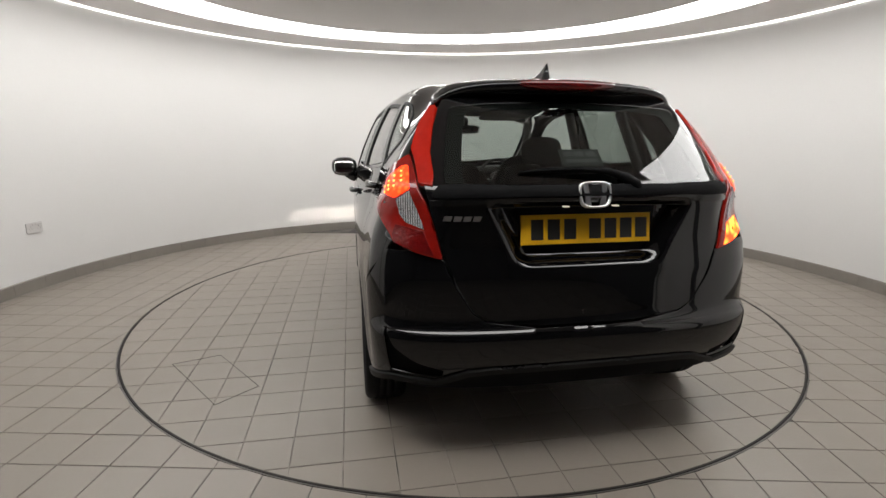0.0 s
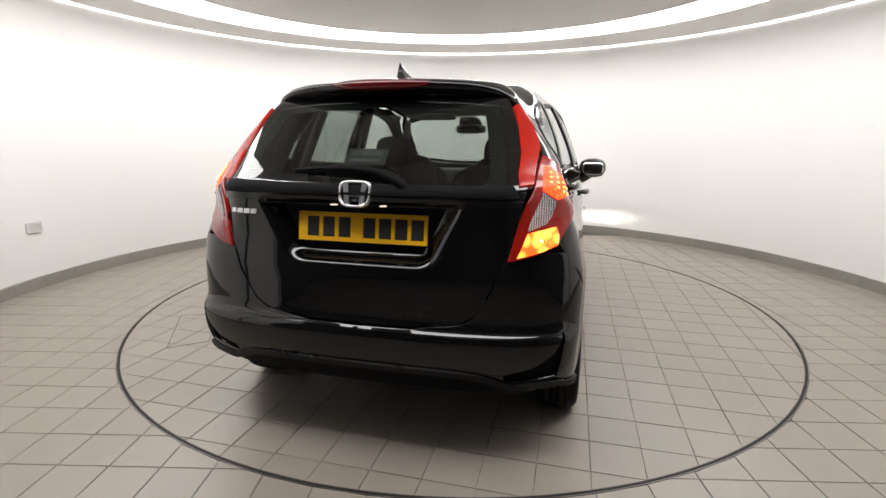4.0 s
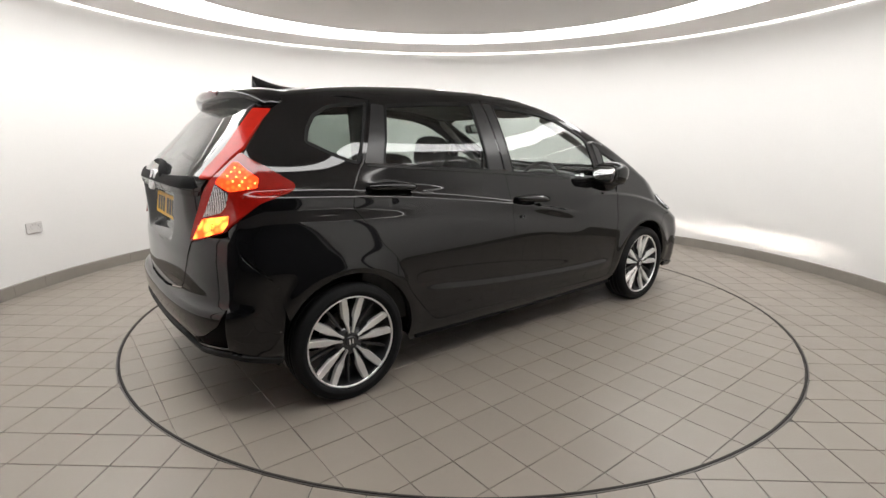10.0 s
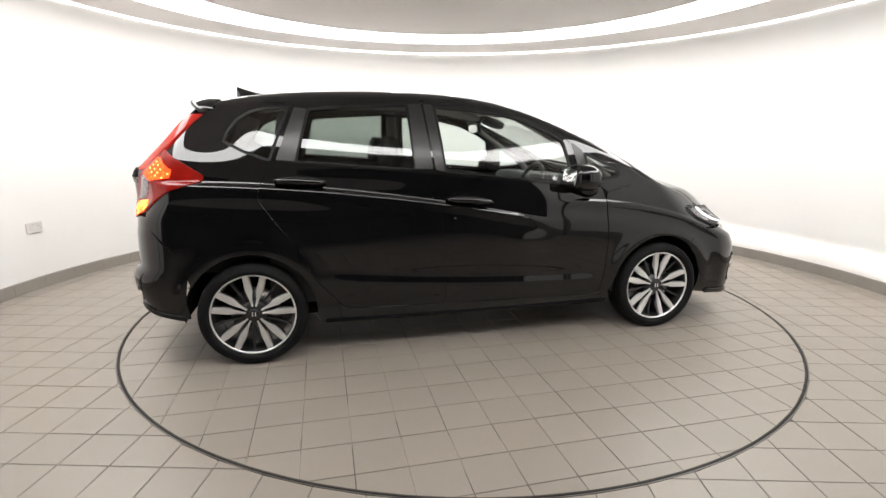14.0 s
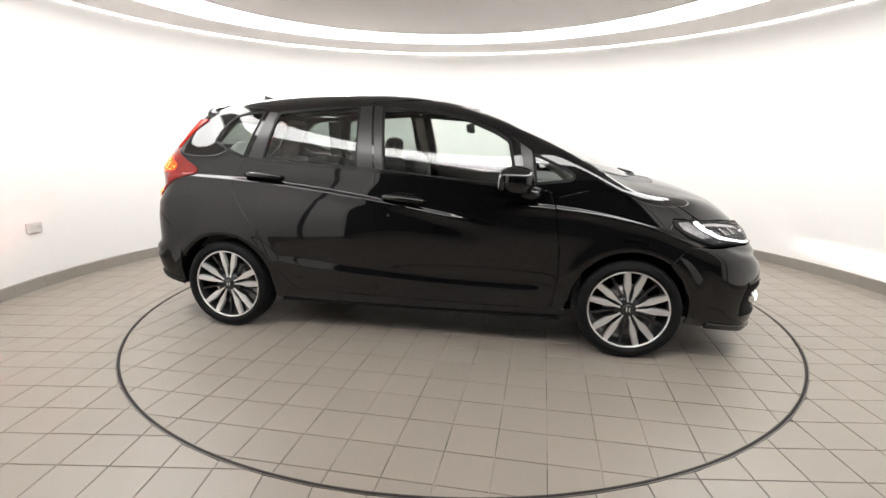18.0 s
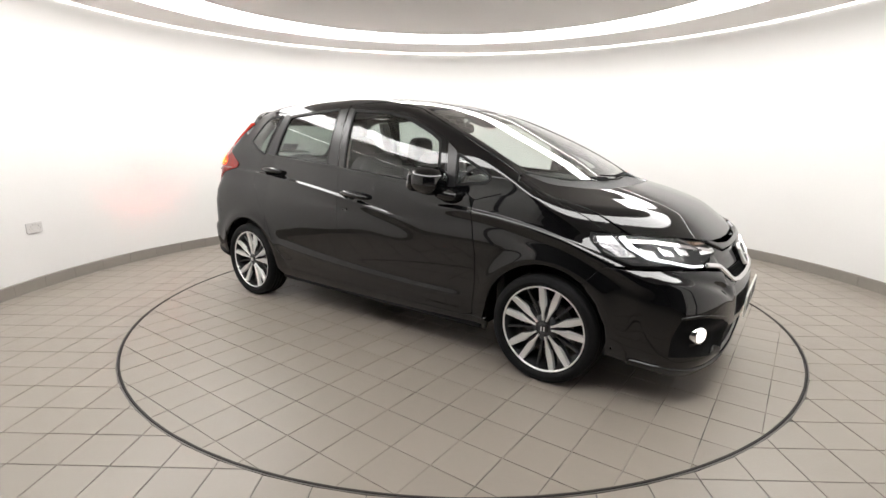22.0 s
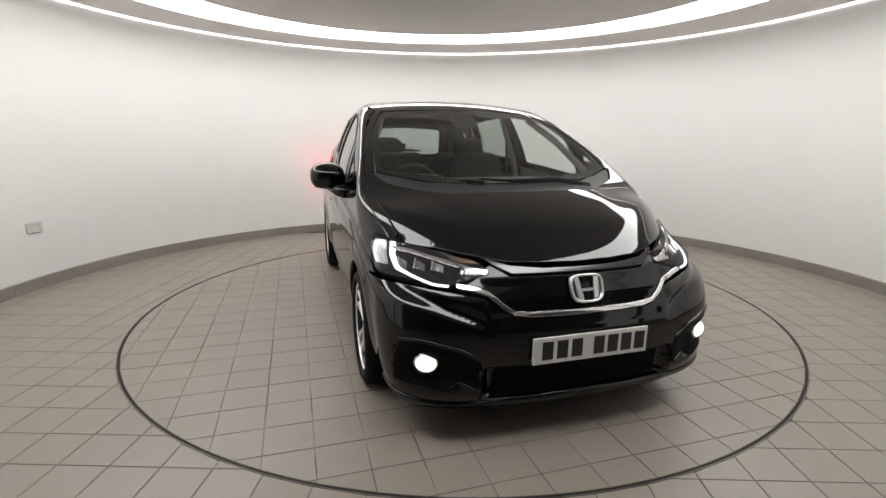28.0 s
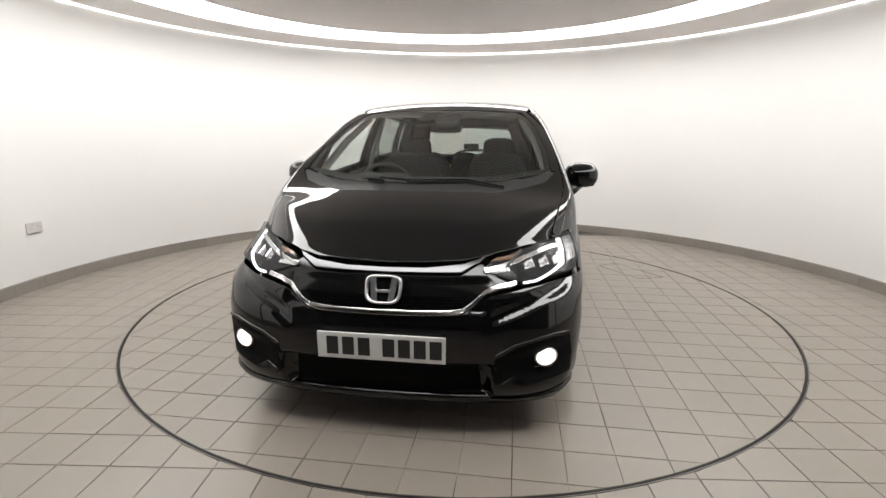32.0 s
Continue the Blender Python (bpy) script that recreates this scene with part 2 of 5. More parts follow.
verts, faces = ring_surface([(WR - .008, 0.0), (WR - .008, .096), (WR - .0005, .096), (WR - .0005, 0)], 160, GAP0, GAP1, WX, WY)
skirting = new("baseboard", mesh_of("baseboard", verts, faces, smooth=False))
skirting.data.materials.append(GROUT)
tagged(skirting, "grey tiled skirting along the round wall", "skirting", kind="structure")
SKIRT_TILES = 60
for i in range(SKIRT_TILES):
    step_ = (GAP1 - GAP0) / SKIRT_TILES
    a0 = GAP0 + i * step_
    verts, faces = ring_surface([(WR - .014, 0.0), (WR - .014, .094), (WR - .008, .10), (WR - .001, .10), (WR - .001, 0)], 4, a0 + .0003, a0 + step_ - .0003, WX, WY)
    part("skirting_tile", mesh_of("skirting_tile", verts, faces, smooth=False), SKIRT, skirting)

CX, CY = -0.07, -0.09
verts, faces = ring_surface([(2.845, WH), (WR + .2, WH), (WR + .2, WH + .3), (2.845, WH + .3)], 160, cx=CX, cy=CY)
soffit = new("ceiling_soffit", mesh_of("ceiling_soffit", verts, faces, smooth=False))
soffit.data.materials.append(CEIL)
tagged(soffit, "white ring-shaped ceiling soffit over the wall", "ceiling", kind="structure")
cove = tagged(new("ceiling_light_ring"), "glowing white ring light in the ceiling", "ceiling light")
for k in range(24):
    verts, faces = ring_surface([(2.20, WH + .02), (2.95, WH + .02), (2.95, WH + .03), (2.20, WH + .03)], 8, 2 * math.pi * k / 24, 2 * math.pi * (k + 1) / 24, CX, CY)
    part("diffuser", mesh_of("diffuser", verts, faces, smooth=False), COVE_GLOW, cove)
n = 160
verts = [(CX + 2.31 * math.cos(2 * math.pi * i / n), CY + 2.31 * math.sin(2 * math.pi * i / n), WH + dz) for dz in (0, .35) for i in range(n)]
faces = [tuple(range(n))[::-1], tuple(range(n, 2 * n))] + [(i, (i + 1) % n, n + (i + 1) % n, n + i) for i in range(n)]
ceiling = new("ceiling", mesh_of("ceiling", verts, faces, smooth=False))
ceiling.data.materials.append(CEIL)
tagged(ceiling, "round off-white ceiling disc inside the light ring", "ceiling", kind="structure")
bm = box(bmesh.new(), -4.2, 4.2, -7.4, 4.2, WH + .36, WH + .46)
roof_slab = part("ceiling_slab", bm, CEIL, None)
tagged(roof_slab, "plain slab over the ceiling", "ceiling", kind="structure")
verts, faces = ring_surface([(WR - .012, WH - .012), (WR - .002, WH - .012), (WR - .002, WH - .003), (WR - .012, WH - .003)], 160, GAP0, GAP1, WX, WY)
slot = new("wall_light_line", mesh_of("wall_light_line", verts, faces, smooth=False))
slot.data.materials.append(SLOT_GLOW)
tagged(slot, "thin bright light line where wall meets ceiling", "ceiling light")

# the dim lobby behind the camera closes the place
for name, b in (("wall_lobby_west", (-2.5, -2.4, -7.3, -2.55)), ("wall_lobby_east", (2.4, 2.5, -7.3, -2.55)), ("wall_lobby_south", (-2.5, 2.5, -7.4, -7.3))):
    w = part(name, box(bmesh.new(), *b, -.05, WH + .36), DARK_WALL, None)
    tagged(w, "plain dark lobby wall behind the opening", "wall", kind="structure")
w = part("ceiling_lobby", box(bmesh.new(), -2.4, 2.4, -7.3, -3.75, WH + .3, WH + .355), DARK_WALL, None)
tagged(w, "dark lobby ceiling", "ceiling", kind="structure")

# double wall socket
socket = tagged(new("wall_socket"), "white double wall socket above the skirting", "socket")
sa = math.atan2(.152 - WY, -3.485 - WX)
socket.matrix_world = Matrix.Translation((WX + (WR - .002) * math.cos(sa), WY + (WR - .002) * math.sin(sa), .51)) @ Matrix.Rotation(sa + math.pi / 2, 4, "Z")
part("plate", box(bmesh.new(), -.073, .073, 0, .009, -.043, .043, .003), SOCKET, socket)
for sx in (-.036, .036):
    # pin slots: dark blocks, the holes' shade put into their colour
    for dx, dz, w, h in ((0, .012, .004, .009), (-.011, -.008, .007, .003), (.011, -.008, .007, .003)):
        part("pin_slot", box(bmesh.new(), sx + dx - w / 2, sx + dx + w / 2, .0085, .0098, dz - h / 2, dz + h / 2), SOCKET_DARK, socket)
    part("switch", box(bmesh.new(), sx * .35 - .006, sx * .35 + .006, .0085, .0125, .020, .034, .001), SOCKET, socket)


# ---- the shape of the car ----
def curve(xs, ys, soft):
    """A curve through a few control values, rounded over the length soft."""
    xs, ys = np.array(xs, float), np.array(ys, float)
    h, d = np.diff(xs), np.diff(ys) / np.diff(xs)
    m = np.zeros(len(xs))
    m[0], m[-1] = d[0], d[-1]
    same = d[:-1] * d[1:] > 0
    w1, w2 = 2 * h[1:] + h[:-1], h[1:] + 2 * h[:-1]
    safe = np.where(same, d[:-1], 1), np.where(same, d[1:], 1)
    m[1:-1] = np.where(same, (w1 + w2) / (w1 / safe[0] + w2 / safe[1]), 0)

    grid = np.linspace(xs[0] - 4 * soft, xs[-1] + 4 * soft, 3000)
    v = np.clip(grid, xs[0], xs[-1])
    i = np.clip(np.searchsorted(xs, v) - 1, 0, len(h) - 1)
    s = (v - xs[i]) / h[i]
    y = ((1 + 2 * s) * (1 - s) ** 2 * ys[i] + s * (1 - s) ** 2 * h[i] * m[i]
         + s * s * (3 - 2 * s) * ys[i + 1] + s * s * (s - 1) * h[i] * m[i + 1])
    y = y + np.where(grid < xs[0], (grid - xs[0]) * m[0], 0) + np.where(grid > xs[-1], (grid - xs[-1]) * m[-1], 0)
    n = max(1, int(3 * soft / (grid[1] - grid[0])))
    w = np.exp(-.5 * (np.arange(-n, n + 1) / (n / 3)) ** 2)
    y = np.convolve(np.pad(y, n, mode="edge"), w / w.sum(), "valid")
    return lambda v: np.interp(v, grid, y)


def ramp(v, a, b):
    s = np.clip((v - a) / (b - a), 0, 1)
    return s * s * (3 - 2 * s)


def smax(a, b, k):
    return np.maximum(a, b) + np.maximum(k - np.abs(a - b), 0) ** 2 / (4 * k)


# the car's own space: x ahead, y to its left, z up, from the ground midway between the axles
SECTION = curve([.14, .20, .26, .33, .45, .6, .75, .86, .95, 1.0, 1.05, 1.2, 1.35, 1.42, 1.47, 1.52, 1.6],
                [.72, .785, .812, .825, .834, .841, .846, .845, .832, .818, .803, .750, .684, .644, .604, .55, .45], .022)
NOSE = curve([.12, .17, .22, .30, .40, .50, .56, .62, .70, .74, .80, .9, 1.1],
             [1.95, 2.02, 2.05, 2.065, 2.075, 2.07, 2.050, 2.025, 1.985, 1.958, 1.90, 1.8, 1.6], .012)
TAIL = curve([.15, .22, .30, .36, .40, .45, .505, .525, .545, .57, .61, .66, .72, .78, .85, .98, 1.03, 1.045, 1.1, 1.2, 1.3, 1.38, 1.44, 1.52],
             [-1.80, -1.845, -1.888, -1.914, -1.930, -1.942, -1.944, -1.938, -1.915, -1.907, -1.906, -1.905, -1.904, -1.896, -1.890, -1.891, -1.894, -1.888, -1.835, -1.737, -1.639, -1.561, -1.495, -1.38], .006)
SPINE = curve([-1.8, -1.5, -1.36, -1.17, -.98, -.79, -.6, -.42, -.24, -.06, .08, .2, .3, .47, .65, .89, 1.094, 1.28, 1.417, 1.53, 1.7, 1.8, 1.88, 1.95, 2.1],
              [1.41, 1.45, 1.470, 1.496, 1.512, 1.521, 1.525, 1.524, 1.52, 1.508, 1.488, 1.465, 1.438, 1.379, 1.306, 1.206, 1.116, 1.028, .985, .957, .90, .855, .80, .74, .60], .05)
CROWN = curve([-1.8, -1.4, -.5, .2, .5, .8, 1.1, 1.3, 1.6, 2.0], [.05, .04, .035, .031, .024, .026, .042, .05, .046, .05], .10)


def waist(x):
    """Height of the shoulder crease along the doors."""
    return 0.8336 + -0.1668 * x + -0.0427 * x * x


def wing_line(x):
    """Height of the crease over the front wheel."""
    return 0.7852 + 0.2465 * x + -0.1970 * x * x


def side(x, z):
    y = SECTION(z) - .012 * (x / 1.3) ** 2
    up = np.clip((z - .95) / .43, 0, 1)
    # the cabin draws in towards the tail above the shoulder
    back = ramp(-x, 1.25, 1.6)
    y = y - (.058 * np.clip((.12 - x) / 1.12, 0, 1) - .012 * back) * ramp(z, .62, 1.02)
    y = y - .078 * ramp(up, .30, 1.0) * ramp(-x, 1.1, 1.5) - .012 * up * np.clip(x / .6, 0, 1.5) ** 2
    # the shoulder crease and the hollow under it
    for w, there in ((waist(x), 1 - ramp(x, .15, .55)), (wing_line(x), ramp(x, .45, .8))):
        y = y - there * (.014 * ramp(z, w - .005, w + .020) * (1 - ramp(z, w + .05, w + .3)) + .007 * np.exp(-((z - w + .06) / .05) ** 2))
    # the low crease that climbs to the rear arch
    low = .36 + .10 * np.clip((.8 - x) / 1.7, 0, 1) ** 2
    y = y + .010 * np.exp(-((z - low) / .035) ** 2) * ramp(x, -1.0, -.7) * (1 - ramp(x, .7, .9))
    # arch lips
    for hub in (1.265, -1.265):
        r = np.hypot(x - hub, z - .285)
        y = y + .012 * np.exp(-((r - .36) / .05) ** 2) * ramp(z, .2, .4)
    return y


def nose(y, z):
    a = np.abs(y)
    low, high = .06 * (a / .6) ** 2.2 + .15 * (a / .8) ** 8, .47 * (a / .79) ** 3
    s = ramp(z, .58, .79)
    x = NOSE(z) - low * (1 - s) - high * s
    # the grille lies back between the bars, the plate hangs on a shelf, the air intake below is open
    grille = ramp(z, .545, .57) * (1 - ramp(z, .665, .69)) * (1 - ramp(a, .40, .44))
    intake = ramp(z, .195, .215) * (1 - ramp(z, .335, .36)) * (1 - ramp(a, .40, .46))
    fog = np.exp(-((a - .62) / .13) ** 4 - ((z - .34 - .12 * (a - .62)) / .065) ** 4)
    # a scoop runs from under the headlight down to the grille's corner, and a fold over the plate
    mid = .645 - .10 * np.clip((.76 - a) / .36, 0, 1.2) - .03 * np.clip((.76 - a) / .36, 0, 1.2) ** 3
    scoop = np.exp(-((z - mid) / .028) ** 2) * ramp(a, .375, .46) * (1 - ramp(a, .70, .79))
    fold = ramp(z, .498, .512) * (1 - ramp(z, .53, .56)) * (1 - ramp(a, .32, .40))
    return x - .010 * grille - .04 * intake - .028 * fog - .019 * scoop - .005 * fold


def tail(y, z):
    a = np.abs(y)
    up = ramp(z, .62, 1.15)
    x = TAIL(z) + (.04 * (a / .6) ** 2.5 * (1 - up) + .045 * up * (a / .6) ** 4 + .066 * ramp(a, .50, .72) * ramp(z, .80, .95)) + .085 * (a / .8) ** 8 * (1 - .4 * up)
    # the plate's recess, narrower towards its foot
    wide = .265 + .52 * (z - .77)
    return x + .056 * ramp(z, .762, .81) * (1 - ramp(z, .985, 1.0)) * (1 - ramp(a, wide - .055, wide + .03))


def body(x, y, z):
    """Below nought inside the car's skin, above it outside."""
    a = np.abs(y)
    top = z - SPINE(x) + CROWN(x) * (a / .6) ** 2.2
    # the bonnet reaches back beside the windscreen's foot
    top = top + .004 * np.exp(-((x - 1.21) / .16) ** 2) * ramp(a, .30, .75)
    # the bonnet's raised middle
    top = top - .0045 * (1 - ramp(a, .77 - .27 * x, .91 - .27 * x)) * ramp(x, 1.30, 1.46) * (1 - ramp(x, 1.74, 1.86))
    f = smax(a - side(x, z), top * .95, .044)
    f = smax(f, (x - nose(y, z)) * .95, .05)
    f = smax(f, (tail(y, z) - x) * .92, .05)
    return smax(f, .155 - z, .03)


def normals(p):
    e, (x, y, z) = .004, p.T
    n = np.stack([body(x + e, y, z) - body(x - e, y, z), body(x, y + e, z) - body(x, y - e, z), body(x, y, z + e) - body(x, y, z - e)], 1)
    return n / np.maximum(np.linalg.norm(n, axis=1, keepdims=True), 1e-9)


def onto(o, d, far):
    """The first points at which rays from outside meet the skin."""
    o, d = np.asarray(o, float), np.asarray(d, float)
    best, lo, hi, found = np.full(len(o), 9.), np.zeros(len(o)), np.zeros(len(o)), np.zeros(len(o), bool)
    near = np.zeros(len(o))
    last = np.zeros(len(o))
    for s in np.linspace(0, far, 64):
        f = body(*(o + d * s).T)
        hit = ~found & (f < 0)
        lo[hit], hi[hit] = last[hit], s
        found |= hit
        close = ~found & (np.abs(f) < best)
        best[close], near[close] = np.abs(f)[close], s
        last[:] = np.where(found, last, s)
    lo, hi = np.where(found, lo, near), np.where(found, hi, near)
    for _ in range(16):
        mid = (lo + hi) / 2
        inside = body(*(o + d * mid[:, None]).T) < 0
        hi, lo = np.where(inside, mid, hi), np.where(inside, lo, mid)
    return o + d * ((lo + hi) / 2)[:, None]


# ---- panels laid on the car's skin ----
def from_side(s):
    return lambda q: (np.stack([q[:, 0], np.full(len(q), s * 1.1), q[:, 1]], 1), np.tile((0., -s, 0.), (len(q), 1)), 1.1)


def from_top(q):
    return np.stack([q[:, 0], q[:, 1], np.full(len(q), 1.7)], 1), np.tile((0., 0., -1.), (len(q), 1)), 1.3


def from_front(q):
    return np.stack([np.full(len(q), 2.3), q[:, 0], q[:, 1]], 1), np.tile((-1., 0., 0.), (len(q), 1)), 1.1


def from_rear(q):
    return np.stack([np.full(len(q), -2.2), q[:, 0], q[:, 1]], 1), np.tile((1., 0., 0.), (len(q), 1)), 1.0


def from_round(x0, way):
    """Rays towards an upright axis at x0; q is (angle, z), the angle from straight ahead (way 1) or straight back (way -1)."""
    def rays(q):
        e = np.stack([way * np.cos(q[:, 0]), np.sin(q[:, 0]), np.zeros(len(q))], 1)
        o = e * 1.5
        o[:, 0] += x0
        o[:, 2] = q[:, 1]
        return o, -e, 1.4
    return rays


def round_at(x0, way, pts):
    return [(math.atan2(y, way * (x - x0)), z) for x, y, z in pts]


def from_slant(a):
    """Rays from the compass direction a, in degrees; q is (sideways, z)."""
    e = np.array([math.cos(radians(a)), math.sin(radians(a)), 0])
    w = np.array([-e[1], e[0], 0])

    def rays(q):
        o = e * 2.2 + w * q[:, :1]
        o[:, 2] = q[:, 1]
        return o, np.tile(-e, (len(q), 1)), 1.6
    return rays


def slant_at(a, pts):
    return [(-math.sin(radians(a)) * x + math.cos(radians(a)) * y, z) for x, y, z in pts]


def fillet(poly, r):
    """Rounds the corners of an outline."""
    out, n = [], len(poly)
    for i in range(n):
        p, a, b = np.array(poly[i]), np.array(poly[i - 1]), np.array(poly[(i + 1) % n])
        la, lb = np.linalg.norm(a - p), np.linalg.norm(b - p)
        k = min(r, la * .45, lb * .45)
        p0, p1 = p + (a - p) / la * k, p + (b - p) / lb * k
        out += [(1 - s) ** 2 * p0 + 2 * s * (1 - s) * p + s * s * p1 for s in (0, .25, .5, .75, 1)]
    return np.array(out)


def dense(poly, step):
    out = []
    for a, b in zip(poly, np.roll(poly, -1, 0)):
        k = max(1, int(np.ceil(np.linalg.norm(b - a) / step)))
        out += [a + (b - a) * i / k for i in range(k)]
    return np.array(out)


def shrink(poly, d):
    a, b = np.roll(poly, 1, 0), np.roll(poly, -1, 0)
    t = b - a
    t /= np.maximum(np.linalg.norm(t, axis=1, keepdims=True), 1e-9)
    area = np.sum(poly[:, 0] * b[:, 1] - b[:, 0] * poly[:, 1])
    return poly + np.stack([-t[:, 1], t[:, 0]], 1) * d * np.sign(area)


def within(q, poly):
    """Which points lie inside an outline."""
    hit = np.zeros(len(q), bool)
    for a, b in zip(poly, np.roll(poly, -1, 0)):
        if a[1] == b[1]:
            continue
        cross = (q[:, 1] > a[1]) != (q[:, 1] > b[1])
        hit ^= cross & (q[:, 0] < (b[0] - a[0]) * (q[:, 1] - a[1]) / (b[1] - a[1]) + a[0])
    return hit


def skin(name, outline, rays, holes=(), step=.028, off=0.0, deep=.014, gap=.0018, r=.012, flow=None):
    """A sheet cut to an outline, laid on the car's skin, with turned-in edges. flow: a crease that the mesh follows."""
    from mathutils.geometry import delaunay_2d_cdt
    loops = [shrink(dense(fillet(outline, r), step), gap)] + [shrink(dense(fillet(h, r), step), -gap) for h in holes]
    lo, hi = loops[0].min(0), loops[0].max(0)
    g = np.stack(np.meshgrid(np.arange(lo[0], hi[0], step), np.arange(lo[1], hi[1], step)), -1).reshape(-1, 2)
    clear = step * .45
    if flow:
        fine, clear = .0095, .005
        bend = flow(np.linspace(lo[0], hi[0], 50))
        g = np.stack(np.meshgrid(np.arange(lo[0], hi[0], step * 1.3), np.arange(lo[1] - bend.max(), hi[1] - bend.min(), fine)), -1).reshape(-1, 2)
        g[:, 1] += flow(g[:, 0])
    g = g + (np.arange(len(g)) % 2)[:, None] * 1e-4
    keep = within(g, loops[0])
    for h in loops[1:]:
        keep &= ~within(g, h)
    edge = np.concatenate(loops)
    if keep.any():
        g = g[keep]
        near = np.full(len(g), 9.)
        for i in range(0, len(edge), 200):
            near = np.minimum(near, np.sqrt(((g[:, None] - edge[None, i:i + 200]) ** 2).sum(-1)).min(1))
        g = g[near > clear]
    else:
        g = np.zeros((0, 2))
    flat = np.concatenate([edge, g])
    links, at = [], 0
    for l in loops:
        links += [(at + i, at + (i + 1) % len(l)) for i in range(len(l))]
        at += len(l)
    co, _, tris, *_ = delaunay_2d_cdt([Vector(v) for v in flat], links, [], 0, 1e-6)
    co = np.array([tuple(v) for v in co])
    tris = np.array([t for t in tris if len(t) == 3])
    mid = co[tris].mean(1)
    keep = within(mid, loops[0])
    for h in loops[1:]:
        keep &= ~within(mid, h)
    tris = tris[keep]
    p = onto(*rays(co))
    nn = normals(p)
    p = p + nn * off
    face = np.cross(p[tris[:, 1]] - p[tris[:, 0]], p[tris[:, 2]] - p[tris[:, 0]])
    turn = (face * nn[tris[:, 0]]).sum(1) < 0
    tris[turn] = tris[turn][:, ::-1]
    # edges used once are the rim
    seen = {}
    for a, b, c in tris:
        for e in ((a, b), (b, c), (c, a)):
            seen[e] = 1
    rim = [e for e in seen if (e[1], e[0]) not in seen]
    ids = sorted({i for e in rim for i in e})
    low = {v: len(p) + k for k, v in enumerate(ids)}
    low2 = {v: len(p) + len(ids) + k for k, v in enumerate(ids)}
    out = {v: np.zeros(3) for v in ids}
    for a, b in rim:
        d = np.cross(p[b] - p[a], nn[a])
        for v in (a, b):
            out[v] += d / max(np.linalg.norm(d), 1e-9)
    o3 = np.array([out[v] / max(np.linalg.norm(out[v]), 1e-9) for v in ids])
    round_ = min(.003, deep * .3)
    q1 = p[ids] - nn[ids] * round_ + o3 * round_ * .6
    q2 = p[ids] - nn[ids] * deep + o3 * round_ * .6
    verts = np.concatenate([p, q1, q2])
    norms = np.concatenate([nn, o3 * .8 + nn[ids] * .6, o3])
    faces = [tuple(t) for t in tris]
    faces += [(b, a, low[a], low[b]) for a, b in rim] + [(low[b], low[a], low2[a], low2[b]) for a, b in rim]
    return mesh_of(name, verts, faces, norms)


def band(path, w):
    """The outline of a strip of width w about a path."""
    p = np.array(path, float)
    t = np.gradient(p, axis=0)
    t /= np.linalg.norm(t, axis=1, keepdims=True)
    s = np.stack([-t[:, 1], t[:, 0]], 1) * w / 2
    return [tuple(v) for v in np.concatenate([p + s, (p - s)[::-1]])]


def both(pts):
    """A half outline from the middle outwards, mirrored to a whole one."""
    return [tuple(v) for v in pts] + [(v[0], -v[1]) if MIRROR_SECOND else (-v[0], v[1]) for v in reversed(pts) if abs(v[1 if MIRROR_SECOND else 0]) > 1e-6]


def on_top(pts):
    """The skin's height over points (x, y)."""
    return onto(*from_top(np.array(pts, float)))[:, 2].tolist()


# ---- the car ----
car = tagged(new("car"), "black five-door hatchback with alloy wheels and lights on", "car")
HUB, HUB_Z, ARCH = 1.265, .284, .340


def arc(x0, r, a0, a1, n=14):
    return [(x0 + r * math.cos(radians(a0 + (a1 - a0) * i / n)), .285 + r * math.sin(radians(a0 + (a1 - a0) * i / n))) for i in range(n + 1)]


def crease(x):
    k = ramp(x, .15, .8)
    return waist(x) * (1 - k) + wing_line(x) * k


RAIL = [(-1.42, .50), (-1.2, .535), (-1.0, .558), (-.75, .572), (-.5, .578), (-.2, .575), (.1, .558), (.31, .53), (.45, .575), (.62, .628), (.9, .68), (1.08, .70)]
RAIL2 = [(x, y + (.022 if x < .2 else .03 if x < .4 else .045)) for x, y in RAIL]
rail_xz = [(p[0], z) for p, z in zip(RAIL2, on_top(RAIL2))]
rear_door_xz = [(-.75, .283), (-.4, .276), (-.181, .270), (-.214, .86), (-.240, 1.06), (-.284, 1.447), (-.37, 1.450), (-.7, 1.438), (-1.005, 1.418), (-1.118, 1.11), (-1.140, 1.088),
                (-1.190, .989), (-1.210, .915), (-1.079, .732), (-1.015, .669), (-.936, .479), (-.80, .32)]
front_door_xz = [(-.181, .270), (.77, .258), (.835, .274), (.860, .45), (.865, .614), (.832, .87), (.80, .948), (.660, .968), (.605, 1.225), (.48, 1.292), (.3, 1.368), (.13, 1.408),
                 (-.2, 1.443), (-.284, 1.447), (-.240, 1.06), (-.214, .86)]
rear_glass_xz = [(-1.004, 1.105), (-.925, 1.388), (-.70, 1.407), (-.372, 1.424), (-.350, 1.058)]
front_glass_xz = [(-.176, 1.042), (-.214, 1.414), (.13, 1.384), (.3, 1.345), (.48, 1.268), (.562, 1.218), (.612, .975), (.30, 1.0)]
quarter_glass_xz = [(-1.372, 1.212), (-1.350, 1.268), (-1.305, 1.330), (-1.235, 1.372), (-1.15, 1.390), (-1.030, 1.398), (-1.080, 1.27), (-1.137, 1.116), (-1.160, 1.118), (-1.27, 1.160)]
small_glass_xz = [(.700, 1.150), (.80, 1.105), (.89, 1.062), (.932, 1.030), (.912, 1.006), (.72, .985)]
